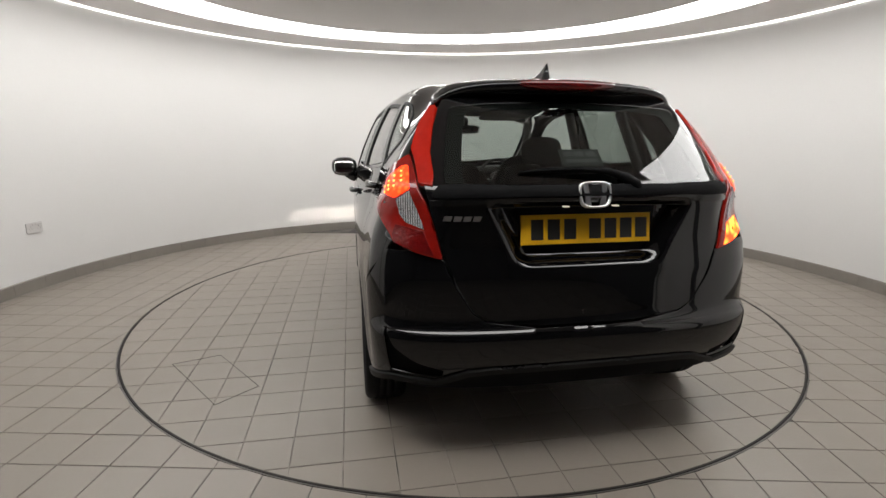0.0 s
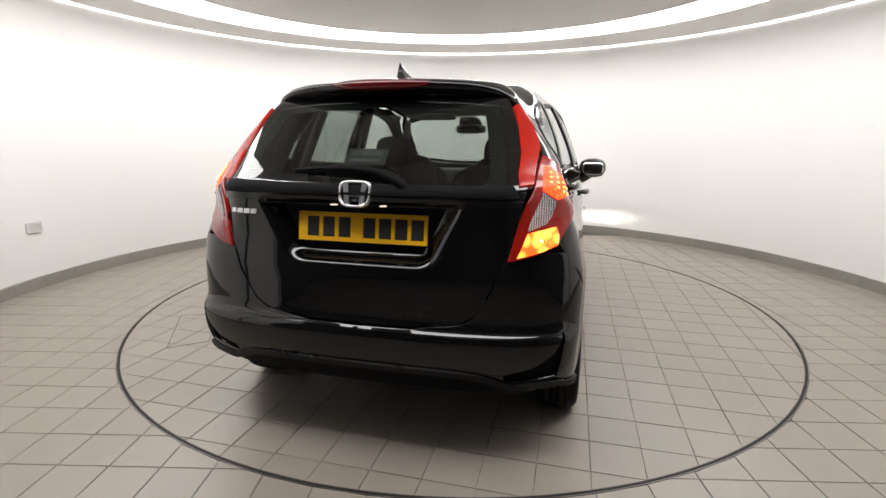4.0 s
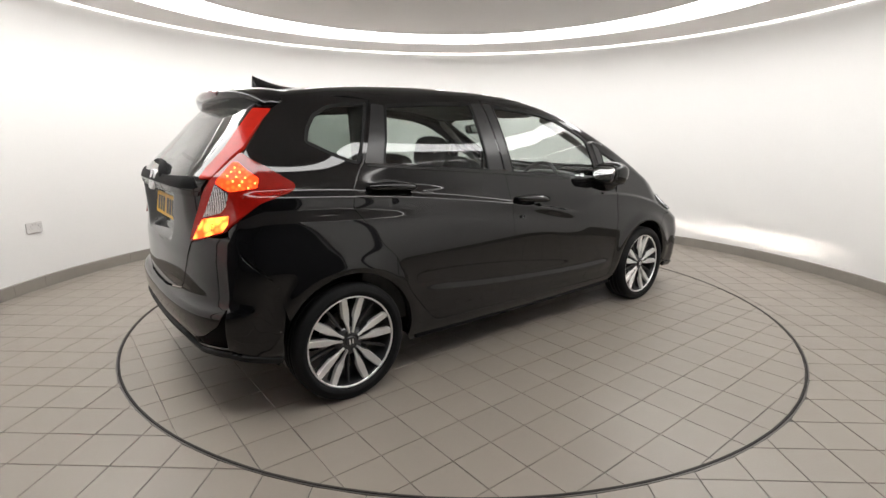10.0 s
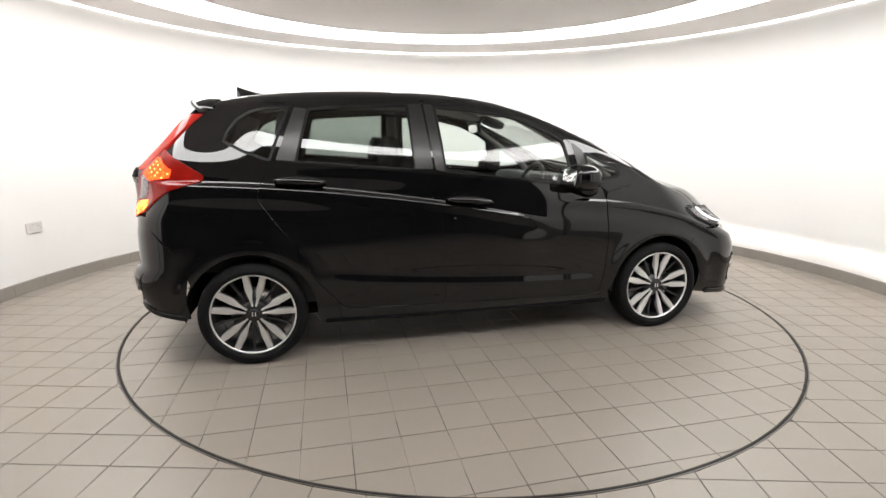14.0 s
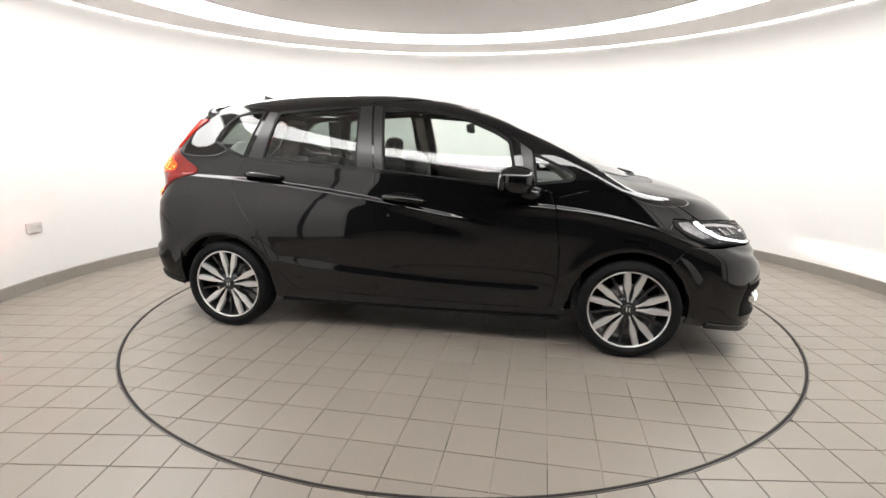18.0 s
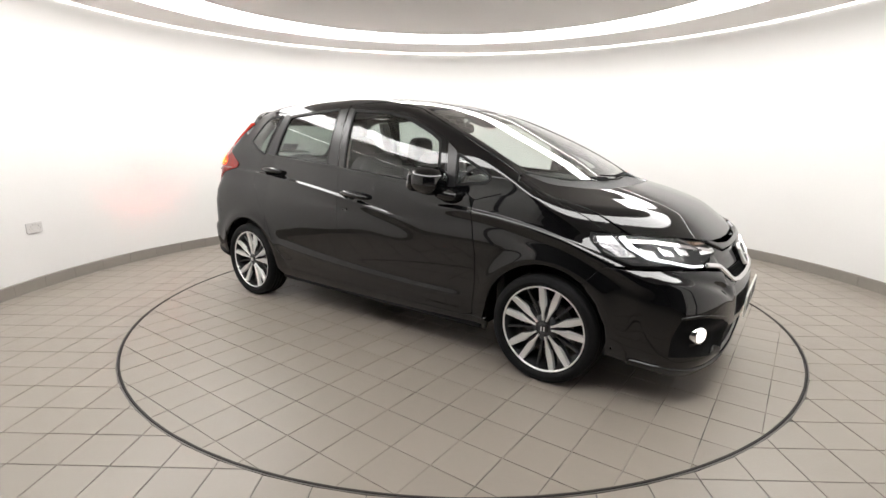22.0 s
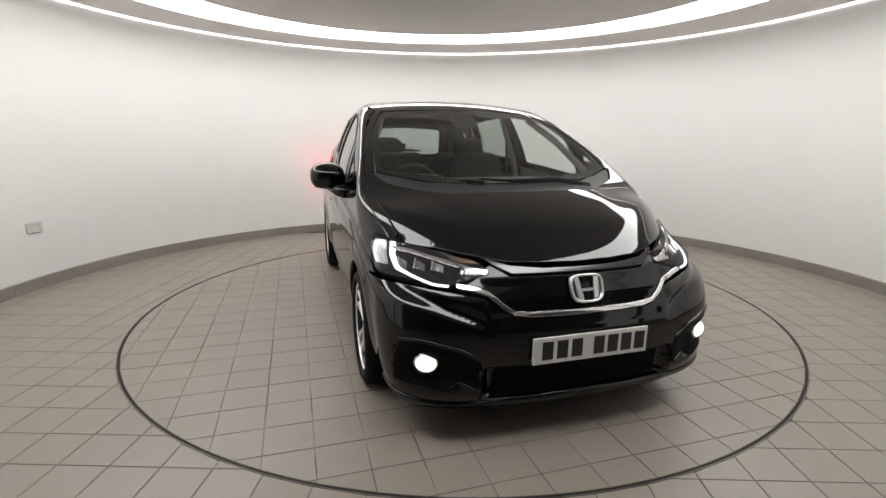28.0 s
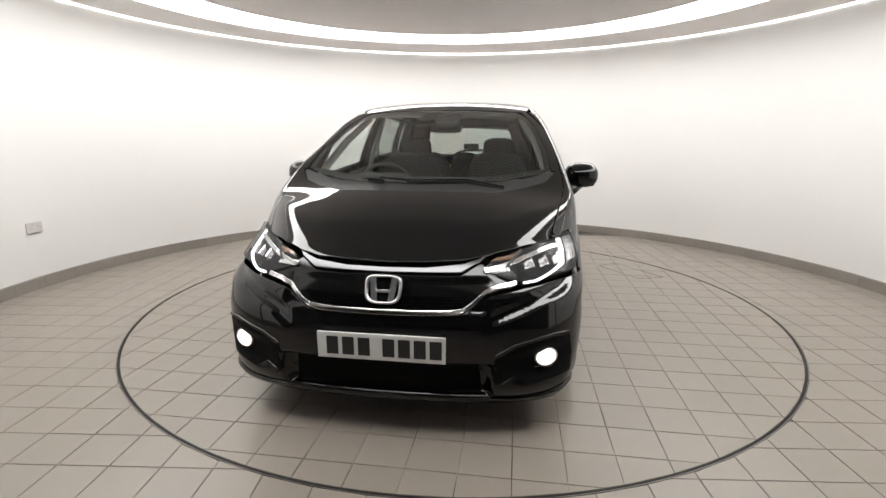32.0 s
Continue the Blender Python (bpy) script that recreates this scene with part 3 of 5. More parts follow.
body_side_xz = (rail_xz[::-1]
                + [(-1.50, 1.345), (-1.57, 1.26), (-1.66, 1.15), (-1.73, 1.02), (-1.755, .90), (-1.76, .80), (-1.70, .735), (-1.62, .65)] + arc(-HUB, ARCH, 150, 42)
                + [(-1.015, .672), (-1.079, .732), (-1.210, .915), (-1.190, .989), (-1.140, 1.088), (-1.118, 1.11), (-1.005, 1.418), (-.7, 1.438), (-.37, 1.450), (-.2, 1.443), (.13, 1.408),
                   (.3, 1.368), (.48, 1.292), (.605, 1.225), (.660, .968), (.80, .948), (.845, .915), (1.0, .955), (1.095, .965)])
WING_EDGE = [(1.09, .756), (1.19, .761), (1.27, .750), (1.35, .737), (1.43, .720), (1.509, .703), (1.579, .686)]
WING_LINE = [(x, y + .028) for x, y in WING_EDGE]
fender_xz = ([(.836, .87), (.845, .912), (1.0, .951)] + [(p[0], z) for p, z in zip(WING_LINE, on_top(WING_LINE))]
             + [(1.600, .797), (1.53, .803), (1.462, .808), (1.476, .768), (1.545, .708), (1.645, .668), (1.56, .66)] + arc(HUB, ARCH, 55, 170)
             + [(.90, .262), (.838, .268), (.863, .45), (.868, .614)])
sill_xz = [(-.90, .185)] + arc(-HUB, ARCH, -10, 42) + [(-1.014, .667), (-.939, .479), (-.803, .318), (-.75, .279), (-.4, .272), (.77, .254), (.835, .268), (.90, .258), (.92, .25), (.90, .175)]

for s in (-1, 1):
    rays = from_side(s)
    # doors, each with its glass, trim and handle
    for name, outline, hole, pane in (("rear_door", rear_door_xz, rear_glass_xz, GLASS_DARK), ("front_door", front_door_xz, front_glass_xz, GLASS_CLEAR)):
        door = part(name, skin(name, outline, rays, [hole], r=.02, step=.016, flow=crease), PAINT, car)
        part("window_pane", skin("window_pane", hole, rays, off=-.006, deep=.004, gap=-.004, r=.02), pane, door,
             "dark tinted window pane" if pane is GLASS_DARK else "clear window pane")
        rim = [tuple(v) for v in shrink(dense(fillet(hole, .02), .04), -.010)]
        part("window_seal", skin("window_seal", rim, rays, [[tuple(v) for v in shrink(np.array(rim), .016)]], off=.002, deep=.01, gap=0, r=.001), RUBBER, door)
        lining = [(x, z) for x, z in outline if z < 1.0]
        lining = [(min(x for x, z in lining) + .03, .30), (max(x for x, z in lining) - .02, .30), (max(x for x, z in lining) - .04, .93), (min(x for x, z in lining) + .05, 1.03)]
        part("door_lining", skin("door_lining", lining, rays, off=-.07, deep=.01, step=.06), CABIN, door)
        hx0, hx1, hz0, hz1 = (-1.115, -.852, 1.004, .992) if name == "rear_door" else (-.176, .088, .893, .872)
        mid, dz = (hx0 + hx1) / 2, (hz0 + hz1) / 2
        cup = [(mid + .095 * math.cos(a), dz - .004 + .042 * math.sin(a) - (mid + .095 * math.cos(a) - mid) * .06) for a in np.linspace(0, 2 * math.pi, 25)[:-1]]
        part("handle_cup", skin("handle_cup", cup, rays, off=.0015, deep=.006, step=.02), GLOSS, door)
        path = [(hx0 + (hx1 - hx0) * k, hz0 + (hz1 - hz0) * k) for k in np.linspace(0, 1, 13)]
        pts = onto(*rays(np.array(path)))
        pts = [(p[0], p[1] + s * (.008 + .030 * math.sin(math.pi * k) ** .6), p[2] + .006 * math.sin(math.pi * k)) for p, k in zip(pts, np.linspace(0, 1, 13))]
        part("door_handle", tube(pts, [.011 + .011 * math.sin(math.pi * k) ** .5 for k in np.linspace(0, 1, 13)], 12, .95), PAINT, door, "glossy black pull handle")
    rd = [o for o in car.children if o.name.startswith("rear_door")][-1]
    fd = [o for o in car.children if o.name.startswith("front_door")][-1]
    part("pillar_trim", skin("pillar_trim", [(-.352, 1.062), (-.366, 1.425), (-.290, 1.430), (-.246, 1.058)], rays, off=.003, deep=.006, gap=.002), PILLAR, rd, "matt dark pillar trim")
    part("pillar_trim", skin("pillar_trim", [(-1.108, 1.112), (-1.000, 1.400), (-.932, 1.392), (-1.006, 1.105)], rays, off=.003, deep=.006, gap=.002), PILLAR, rd, "matt dark pillar trim")
    part("pillar_trim", skin("pillar_trim", [(-.235, 1.055), (-.278, 1.430), (-.222, 1.425), (-.180, 1.045)], rays, off=.003, deep=.006, gap=.002), PILLAR, fd, "matt dark pillar trim")
    side_ = part("body_side", skin("body_side", body_side_xz, rays, [quarter_glass_xz, small_glass_xz], gap=.0015, step=.018, flow=crease), PAINT, car)
    part("quarter_glass", skin("quarter_glass", quarter_glass_xz, rays, off=-.002, deep=.004, gap=.001), GLASS_DARK, side_, "dark tinted quarter glass")
    part("corner_glass", skin("corner_glass", small_glass_xz, rays, off=-.002, deep=.004, gap=.001), GLASS_CLEAR, side_)
    part("pillar_trim", skin("pillar_trim", [(.618, 1.215), (.690, 1.165), (.722, .975), (.668, .972)], rays, off=.003, deep=.006, gap=.002), PILLAR, side_, "matt dark pillar trim")
    part("roof_rail", skin("roof_rail", [(x, s * (y + .0005)) for x, y in RAIL] + [(x, s * y) for x, y in RAIL2[::-1]], from_top, gap=.0005, step=.012, r=.002), PAINT, car)
    for hole in (quarter_glass_xz, small_glass_xz):
        rim = [tuple(v) for v in shrink(dense(fillet(hole, .012), .03), -.006)]
        part("window_seal", skin("window_seal", rim, rays, [[tuple(v) for v in shrink(np.array(rim), .013)]], off=.003, deep=.008, gap=0, r=.001), RUBBER, side_)
    part("front_wing", skin("front_wing", fender_xz, rays, step=.016, flow=crease, r=.005), PAINT, car)
    part("wing_top", skin("wing_top", [(x, s * y) for x, y in WING_EDGE] + [(x, s * y) for x, y in WING_LINE[::-1]], from_top, gap=.0008, step=.012, r=.002), PAINT, car)
    part("sill", skin("sill", sill_xz, rays, deep=.03), PAINT, car)
    # waist mouldings under the glass
    ledge = [(-1.09, 1.106), (-1.0, 1.097), (-.335, 1.049), (-.18, 1.035), (.30, .993), (.615, .966)]
    part("waist_moulding", skin("waist_moulding", band(ledge, .014), rays, off=.005, deep=.008, gap=0, step=.05, r=.003), GLOSS, car)
    for hub in (HUB, -HUB):
        verts, faces = [], []
        n = 28
        for i in range(n + 1):
            a = radians(-4 + 188 * i / n)
            for y, rr in ((.40, .02), (.42, .352), (.795, .352), (.80, .342)):
                verts.append((hub + rr * math.cos(a), s * y, .285 + rr * math.sin(a)))
        for i in range(n):
            faces += [(i * 4 + k, i * 4 + k + 1, i * 4 + k + 5, i * 4 + k + 4) for k in range(3)]
        part("wheel_arch_liner", mesh_of("liner", verts, faces), PLASTIC, car)

MIRROR_SECOND = True
roof_edge = [(x, y) for x, y in RAIL if x <= .31]
roof_xy = both([(.335, 0), (.333, .30), (.318, .47)] + roof_edge[::-1] + [(-1.435, .30), (-1.44, 0)])
part("roof", skin("roof", roof_xy, from_top, step=.04), PAINT, car)
screen_xy = both([(1.345, 0), (1.31, .25), (1.249, .431), (1.16, .58), (1.075, .692)] + [(x, y - .003) for x, y in RAIL[::-1] if .40 < x < 1.0] + [(.345, .518), (.342, .36), (.338, 0)])
ws = part("windscreen", skin("windscreen", screen_xy, from_top, step=.04, off=-.003, deep=.005), GLASS_CLEAR, car, "clear raked windscreen")
border = [(.352, .505), (.44, .555), (.62, .610), (.9, .660), (1.06, .672), (1.15, .565), (1.235, .42), (1.295, .25), (1.33, 0)]
part("screen_border", skin("screen_border", screen_xy, from_top, [both([(.368, 0), (.372, .36)] + [(x + .01, y - .012) for x, y in border[1:5]] + [(1.12, .555), (1.19, .42), (1.25, .25), (1.275, 0)])],
                           step=.04, off=-.009, deep=.002), RUBBER, ws)
hood_half = [(1.945, 0), (1.938, .165), (1.917, .308), (1.880, .398), (1.810, .50), (1.711, .603), (1.640, .663), (1.579, .682), (1.509, .699), (1.35, .733), (1.19, .757), (1.09, .752), (1.072, .724),
             (1.19, .662), (1.41, .40), (1.455, .20), (1.469, 0)]
part("bonnet", skin("bonnet", both(hood_half), from_top, r=.02, step=.016), PAINT, car)
cowl = both([(1.466, 0), (1.452, .20), (1.407, .40), (1.187, .660), (1.076, .72), (1.08, .694), (1.165, .58), (1.252, .431), (1.313, .25), (1.348, 0)])
part("cowl", skin("cowl", cowl, from_top, off=-.010, deep=.01), COWL, car, "grey-black plastic scuttle panel")

# ---- nose ----
bump_half = [(1.555, .81, .658), (1.655, .775, .655), (1.827, .63, .652), (1.90, .535, .643), (1.945, .411, .622), (1.985, .357, .577), (2.025, .293, .546), (2.041, .155, .543), (2.043, .0, .542)]
low_half = [(2.0, .0, .172), (1.96, .415, .168), (1.93, .55, .160), (1.88, .68, .175), (1.80, .785, .20), (1.70, .82, .20), (1.61, .83, .215)]
arch_half = [(1.605, .835, .30), (1.592, .838, .37), (1.54, .84, .475), (1.465, .845, .562)]
half = round_at(1.0, 1, bump_half + low_half + arch_half)
k = len(bump_half)
front_half = [(0, .542)] + [(-a, z) for a, z in half[:k - 1][::-1]] + [(-a, z) for a, z in half[k:][::-1][:len(arch_half)]]
front_half += [(-a, z) for a, z in half[k + 1:k + len(low_half)][::-1]]
outline = front_half + [(0, .172)] + [(-a, z) for a, z in front_half[1:][::-1]]
# openings cut for the added beam emitters
slots = [round_at(1.0, 1, [(2.0, s * (.645 + dy), .316 + dz) for dy, dz in ((-.045, -.007), (.045, -.007), (.045, .007), (-.045, .007))]) for s in (-1, 1)]
nose_part = part("front_bumper", skin("front_bumper", outline, from_round(1.0, 1), slots, r=.002, step=.010), PAINT, car)
MIRROR_SECOND = False
grille = part("grille", skin("grille", both([(0, .553), (.285, .558), (.352, .592), (.408, .640), (.50, .662), (.455, .680), (.380, .735), (.305, .692), (0, .690)]), from_front, off=.001, deep=.02, step=.02), GLOSS, car,
              "gloss black grille with a mesh insert")
bm = bmesh.new()
cells = [((col + .5 * (row % 2)) * .0165, .563 + row * .0125) for row in range(5) for col in range(-21, 22) if abs((col + .5 * (row % 2)) * .0165) < .27 + row * .017]
for (y, z), x in zip(cells, onto(*from_front(np.array(cells)))[:, 0] + .002):
    ring = []
    for rr, dx in ((.0092, .006), (.0068, .006), (.0064, 0)):
        ring.append([bm.verts.new((x + dx, y + rr * math.cos(radians(60 * q + 30)), z + rr * math.sin(radians(60 * q + 30)) * .86)) for q in range(6)])
    for a, b in zip(ring, ring[1:]):
        for q in range(6):
            bm.faces.new((a[q], a[(q + 1) % 6], b[(q + 1) % 6], b[q]))
tagged(part("mesh_insert", bm, PLASTIC, grille, "black honeycomb mesh"), kind="stuff")
part("upper_chrome", skin("upper_chrome", both([(0, .713), (.163, .715), (.306, .728), (.392, .752), (.376, .735), (.302, .699), (.161, .697), (0, .696)]), from_front, off=.012, deep=.02, step=.02, r=.004), CHROME_BAR, grille,
     "broad chrome bar")
low_path = [(-.52, .659), (-.455, .650), (-.405, .632), (-.355, .588), (-.315, .563), (-.26, .555), (-.13, .553), (0, .552)]
low_path += [(-y, z) for y, z in low_path[::-1][1:]]
part("lower_chrome", skin("lower_chrome", band(low_path, .0115), from_front, off=.012, deep=.02, step=.02, r=.003, gap=0), CHROME, grille, "thin chrome strip")


def badge(parent, place, w, h, tilt, way):
    """A chrome frame with two plain uprights, leaning with the panel that carries it."""
    m = Matrix.Translation(place) @ Matrix.Rotation(radians(tilt), 4, "Y") @ Matrix.Rotation(radians(0 if way > 0 else 180), 4, "Z")
    ang = np.linspace(0, 2 * math.pi, 49)[:-1]
    sup = lambda a, p: math.copysign(abs(a) ** p, a)
    outer = [(w / 2 * sup(math.cos(a), .55) * (1 + .10 * math.sin(a)), h / 2 * sup(math.sin(a), .55)) for a in ang]
    verts, faces = [], []
    n = len(outer)
    for f, dx in ((1.0, -.004), (1.0, .006), (.95, .010), (.87, .010), (.83, .005), (.83, -.004)):
        verts += [m @ Vector((dx, y * f, z * f)) for y, z in outer]
    for k in range(5):
        faces += [(k * n + i, k * n + (i + 1) % n, (k + 1) * n + (i + 1) % n, (k + 1) * n + i) for i in range(n)]
    b = part("badge", mesh_of("badge", verts, faces), SATIN, parent, "chrome maker's badge")
    for sy in (-1, 1):
        bm = bmesh.new()
        ys = [(.385, .40), (.225, .40), (.150, -.40), (.300, -.40)]
        lo = [bm.verts.new(m @ Vector((-.003, sy * y * w, z * h))) for y, z in ys]
        hi = [bm.verts.new(m @ Vector((.009, sy * (y * .97 + .004) * w, z * h * .98))) for y, z in ys]
        bm.faces.new(hi if sy < 0 else hi[::-1])
        for i in range(4):
            bm.faces.new((lo[i], lo[(i + 1) % 4], hi[(i + 1) % 4], hi[i]))
        bmesh.ops.recalc_face_normals(bm, faces=bm.faces)
        part("upright", bm, SATIN, b)
    part("crossbar", box(bmesh.new(), -.003, .008, -.17 * w, .17 * w, -.10 * h, -.01 * h, .001, m), SATIN, b)
    return b


badge(grille, (2.026, 0, .640), .150, .118, -24, 1)
part("badge_field", skin("badge_field", [(-.062, .588), (-.066, .69), (.066, .69), (.062, .588)], from_front, off=.014, deep=.02, r=.02), GLOSS, grille)

for s in (-1, 1):
    a = 42 * s
    R = from_slant(a)
    P = lambda pts: slant_at(a, [(x, s * y, z) for x, y, z in pts])
    lamp_out = [(1.462, .768, .802), (1.53, .728, .797), (1.595, .690, .789), (1.707, .597, .778), (1.805, .503, .764), (1.88, .418, .743), (1.93, .378, .703), (1.918, .452, .682), (1.902, .534, .660), (1.827, .625, .668),
                (1.655, .771, .672), (1.55, .80, .712), (1.48, .795, .770)]
    lamp = part("headlight", skin("headlight", P(lamp_out), R, off=.003, deep=.03, step=.02), LAMP_DARK, car, "headlight with a lit white daylight strip")
    outer = [(1.579, .710, .780), (1.620, .719, .737), (1.706, .708, .694), (1.778, .665, .680), (1.870, .590, .659), (1.905, .540, .656)]
    inner = [(1.903, .537, .660), (1.866, .582, .662), (1.780, .654, .683), (1.715, .692, .699), (1.640, .702, .740), (1.600, .694, .781)]
    part("daylight_strip", skin("daylight_strip", P(outer + inner), R, off=.010, deep=.008, step=.012, r=.004, gap=0), DRL, lamp, "glowing white light strip")
    part("reflector_bar", skin("reflector_bar", band(P([(1.60, .705, .762), (1.70, .640, .757), (1.80, .560, .741), (1.874, .488, .724), (1.93, .395, .704)]), .011), R, off=.010, deep=.008, step=.012, r=.003, gap=0), CHROME, lamp, "bright slanted trim bar")
    for cx, cy in ((1.690, .668), (1.755, .612), (1.815, .556)):
        cell = part("lamp_cell", skin("lamp_cell", P([(cx - .020, cy + .022, .734), (cx + .016, cy - .016, .724), (cx + .026, cy - .022, .698), (cx - .010, cy + .018, .706)]), R, off=.005, deep=.006, step=.012, r=.008), REFLECTOR, lamp)
        part("cell_rim", skin("cell_rim", band(P([(cx - .020, cy + .022, .734), (cx - .014, cy + .020, .718), (cx - .008, cy + .017, .704)]), .004), R, off=.009, deep=.006, step=.012, r=.001, gap=0), CHROME, cell)
    part("lamp_divider", skin("lamp_divider", band(P([(1.788, .533, .766), (1.845, .505, .738), (1.894, .479, .712)]), .007), R, off=.011, deep=.006, step=.012, r=.002, gap=0), INK, lamp)
    part("indicator", skin("indicator", P([(1.812, .520, .757), (1.868, .430, .748), (1.888, .405, .735), (1.850, .490, .735)]), R, off=.008, deep=.006, step=.012, r=.006), AMBER, lamp, "amber indicator lens")
    for k in range(6):
        u = k / 5
        x_, y_ = 1.878 + .042 * u, .475 - .075 * u
        part("lamp_rib", skin("lamp_rib", P([(x_, y_, .716), (x_ + .004, y_ - .006, .716), (x_ + .006, y_ - .004, .700), (x_ + .002, y_ + .002, .700)]), R, off=.009, deep=.006, step=.012, r=.001, gap=0), SATIN, lamp)
    part("outer_reflector", skin("outer_reflector", P([(1.500, .772, .785), (1.560, .728, .786), (1.603, .730, .738), (1.668, .732, .700), (1.610, .783, .700), (1.53, .795, .745)]), R, off=.007, deep=.006, step=.012, r=.006), REFLECTOR, lamp)
    part("lamp_cover", skin("lamp_cover", P(lamp_out), R, off=.016, deep=.014, step=.02), GLASS_LAMP, lamp, "clear plastic lamp cover")
    # fog lamp in its bezel
    a2 = 25 * s
    R2 = from_slant(a2)
    P2 = lambda pts: slant_at(a2, [(x, s * y, z) for x, y, z in pts])
    bez = [(1.89, .745, .455), (1.95, .68, .463), (1.982, .634, .457), (2.024, .528, .431), (2.040, .456, .390), (2.017, .430, .331), (2.016, .445, .267), (2.006, .485, .240), (1.984, .574, .249), (1.946, .659, .264), (1.85, .76, .272), (1.86, .765, .36)]
    hole = [(1.94, .645 + dy, .316 + dz) for dy, dz in ((-.045, -.007), (.045, -.007), (.045, .007), (-.045, .007))]
    bezel = part("fog_bezel", skin("fog_bezel", P2(bez), R2, [P2(hole)], off=.003, deep=.02, step=.02, r=.002), PLASTIC, car)
    # an added emitter in an added, shaded slot under the lens throws light low
    beam_m = Matrix.Translation((1.955, s * .645, .316)) @ Matrix.Rotation(radians(14 * s), 4, "Z") @ Matrix.Rotation(radians(2.0), 4, "Y")
    part("beam_shade", box(bmesh.new(), -.10, -.035, -.052, .052, .0035, .0055, 0, beam_m), INK, bezel)
    part("beam_shade", box(bmesh.new(), -.10, -.035, -.052, .052, -.0046, -.0026, 0, beam_m), INK, bezel)
    for bx in ((-.10, -.035, -.052, -.050, -.0046, .0055), (-.10, -.035, .050, .052, -.0046, .0055), (-.104, -.10, -.052, .052, -.0046, .0055)):
        part("beam_shade", box(bmesh.new(), *bx, 0, beam_m), INK, bezel)
    part("filament", box(bmesh.new(), -.0975, -.0955, -.040, .040, .0005, .0065 - .0032, 0, beam_m), BEAM, bezel, "added beam emitter in a shaded slot")
    part("bezel_edge", skin("bezel_edge", band(P2(bez[:5]), .010), R2, off=.008, deep=.01, step=.02, r=.003, gap=0), GLOSS, bezel)
    part("bezel_fin", skin("bezel_fin", P2([(2.006, .53, .290), (2.01, .46, .262), (2.0, .49, .240), (1.985, .575, .258)]), R2, off=.010, deep=.012, step=.02, r=.003), GLOSS, bezel)
    c = Vector((1.954, s * .652, .368))
    q = Matrix.Translation(c) @ Matrix.Rotation(radians(18 * s), 4, "Z") @ Matrix.Rotation(radians(90), 4, "Y") @ Matrix.Diagonal((.86, 1.0, 1.0, 1.0))
    v, f = ring_surface([(.001, .022), (.017, .020), (.031, .015), (.039, .006), (.039, -.03)], 32, closed=False)
    fog = part("fog_light", mesh_of("fog_light", [q @ Vector(w) for w in v], f), FOG_LIT, car, "round lit fog light")
    v, f = ring_surface([(.040, -.03), (.040, .008), (.045, .010), (.050, .005), (.050, -.03)], 32, closed=False)
    part("fog_ring", mesh_of("fog_ring", [q @ Vector(w) for w in v], f), CHROME, fog)

lip = [(x, y, z) for x, y, z in ((2.02, 0, .188), (1.985, .40, .184), (1.955, .52, .176), (1.90, .66, .184), (1.82, .765, .205), (1.72, .81, .212))]
lip_path = round_at(1.0, 1, [(x, -y, z) for x, y, z in lip[::-1]] + lip[1:])
part("front_lip", skin("front_lip", band(lip_path, .026), from_round(1.0, 1), off=.012, deep=.02, step=.03, gap=0, r=.006), GLOSS, car)
part("air_intake", skin("air_intake", [(-.40, .205), (-.385, .345), (.385, .345), (.40, .205)], from_front, off=.002, deep=.004, step=.03), PLASTIC, car, "black lower air intake")


def number_plate(name, m, mat, label):
    """A plate with plain bars in place of its characters."""
    plate = part(name, box(bmesh.new(), -.004, .004, -.26, .26, -.0555, .0555, .002, None), mat, car, label)
    plate.matrix_local = m
    for y in (-.195, -.130, -.065, .035, .098, .161, .224):
        b = part("plate_bar", box(bmesh.new(), .0042, .0052, y - .026, y + .022, -.038, .038), INK, plate)
    return plate


number_plate("front_plate", Matrix.Translation((2.088, 0, .420)) @ Matrix.Rotation(radians(1.5), 4, "Y"), PLATE_W, "white front number plate")

# ---- tail ----
hatch_half = [(0, .549), (.205, .551), (.395, .573), (.445, .605), (.500, .70), (.541, .80), (.578, .905), (.610, 1.05), (.610, 1.12), (.588, 1.18), (.558, 1.26), (.522, 1.345), (.50, 1.385), (.30, 1.40), (0, 1.405)]
glass_half = [(0, 1.047), (.292, 1.048), (.525, 1.056), (.541, 1.075), (.535, 1.13), (.512, 1.235), (.478, 1.350), (.32, 1.364), (0, 1.378)]
hatch = part("tailgate", skin("tailgate", both(hatch_half), from_rear, [both(glass_half)], r=.02, step=.011), PAINT, car)
part("rear_window", skin("rear_window", both(glass_half), from_rear, off=.001, deep=.004, gap=.001, r=.02), GLASS_DARK, hatch, "dark tinted rear window")
inner = [(y * .88, z + (1.21 - z) * .13) for y, z in glass_half]
part("glass_border", skin("glass_border", both(glass_half), from_rear, [both(inner)], off=-.007, deep=.002, gap=.001, r=.02), RUBBER, hatch)
part("tailgate_moulding", skin("tailgate_moulding", both([(0, 1.030), (.10, 1.034), (.30, 1.030), (.50, 1.022), (.598, 1.012), (.590, .992), (.42, 1.000), (.36, .995), (0, .998)]), from_rear, off=.005, deep=.012, r=.006), GLOSS, hatch,
     "gloss black moulding over the plate")
# matt strip added to cover a bright reflected line at the glass's foot
part("window_seal", skin("window_seal", both([(0, 1.064), (.30, 1.064), (.52, 1.070), (.560, 1.066), (.590, 1.030), (.575, 1.022), (.30, 1.026), (0, 1.026)]), from_rear, off=.0075, deep=.01, r=.004, step=.03), PLASTIC, hatch)
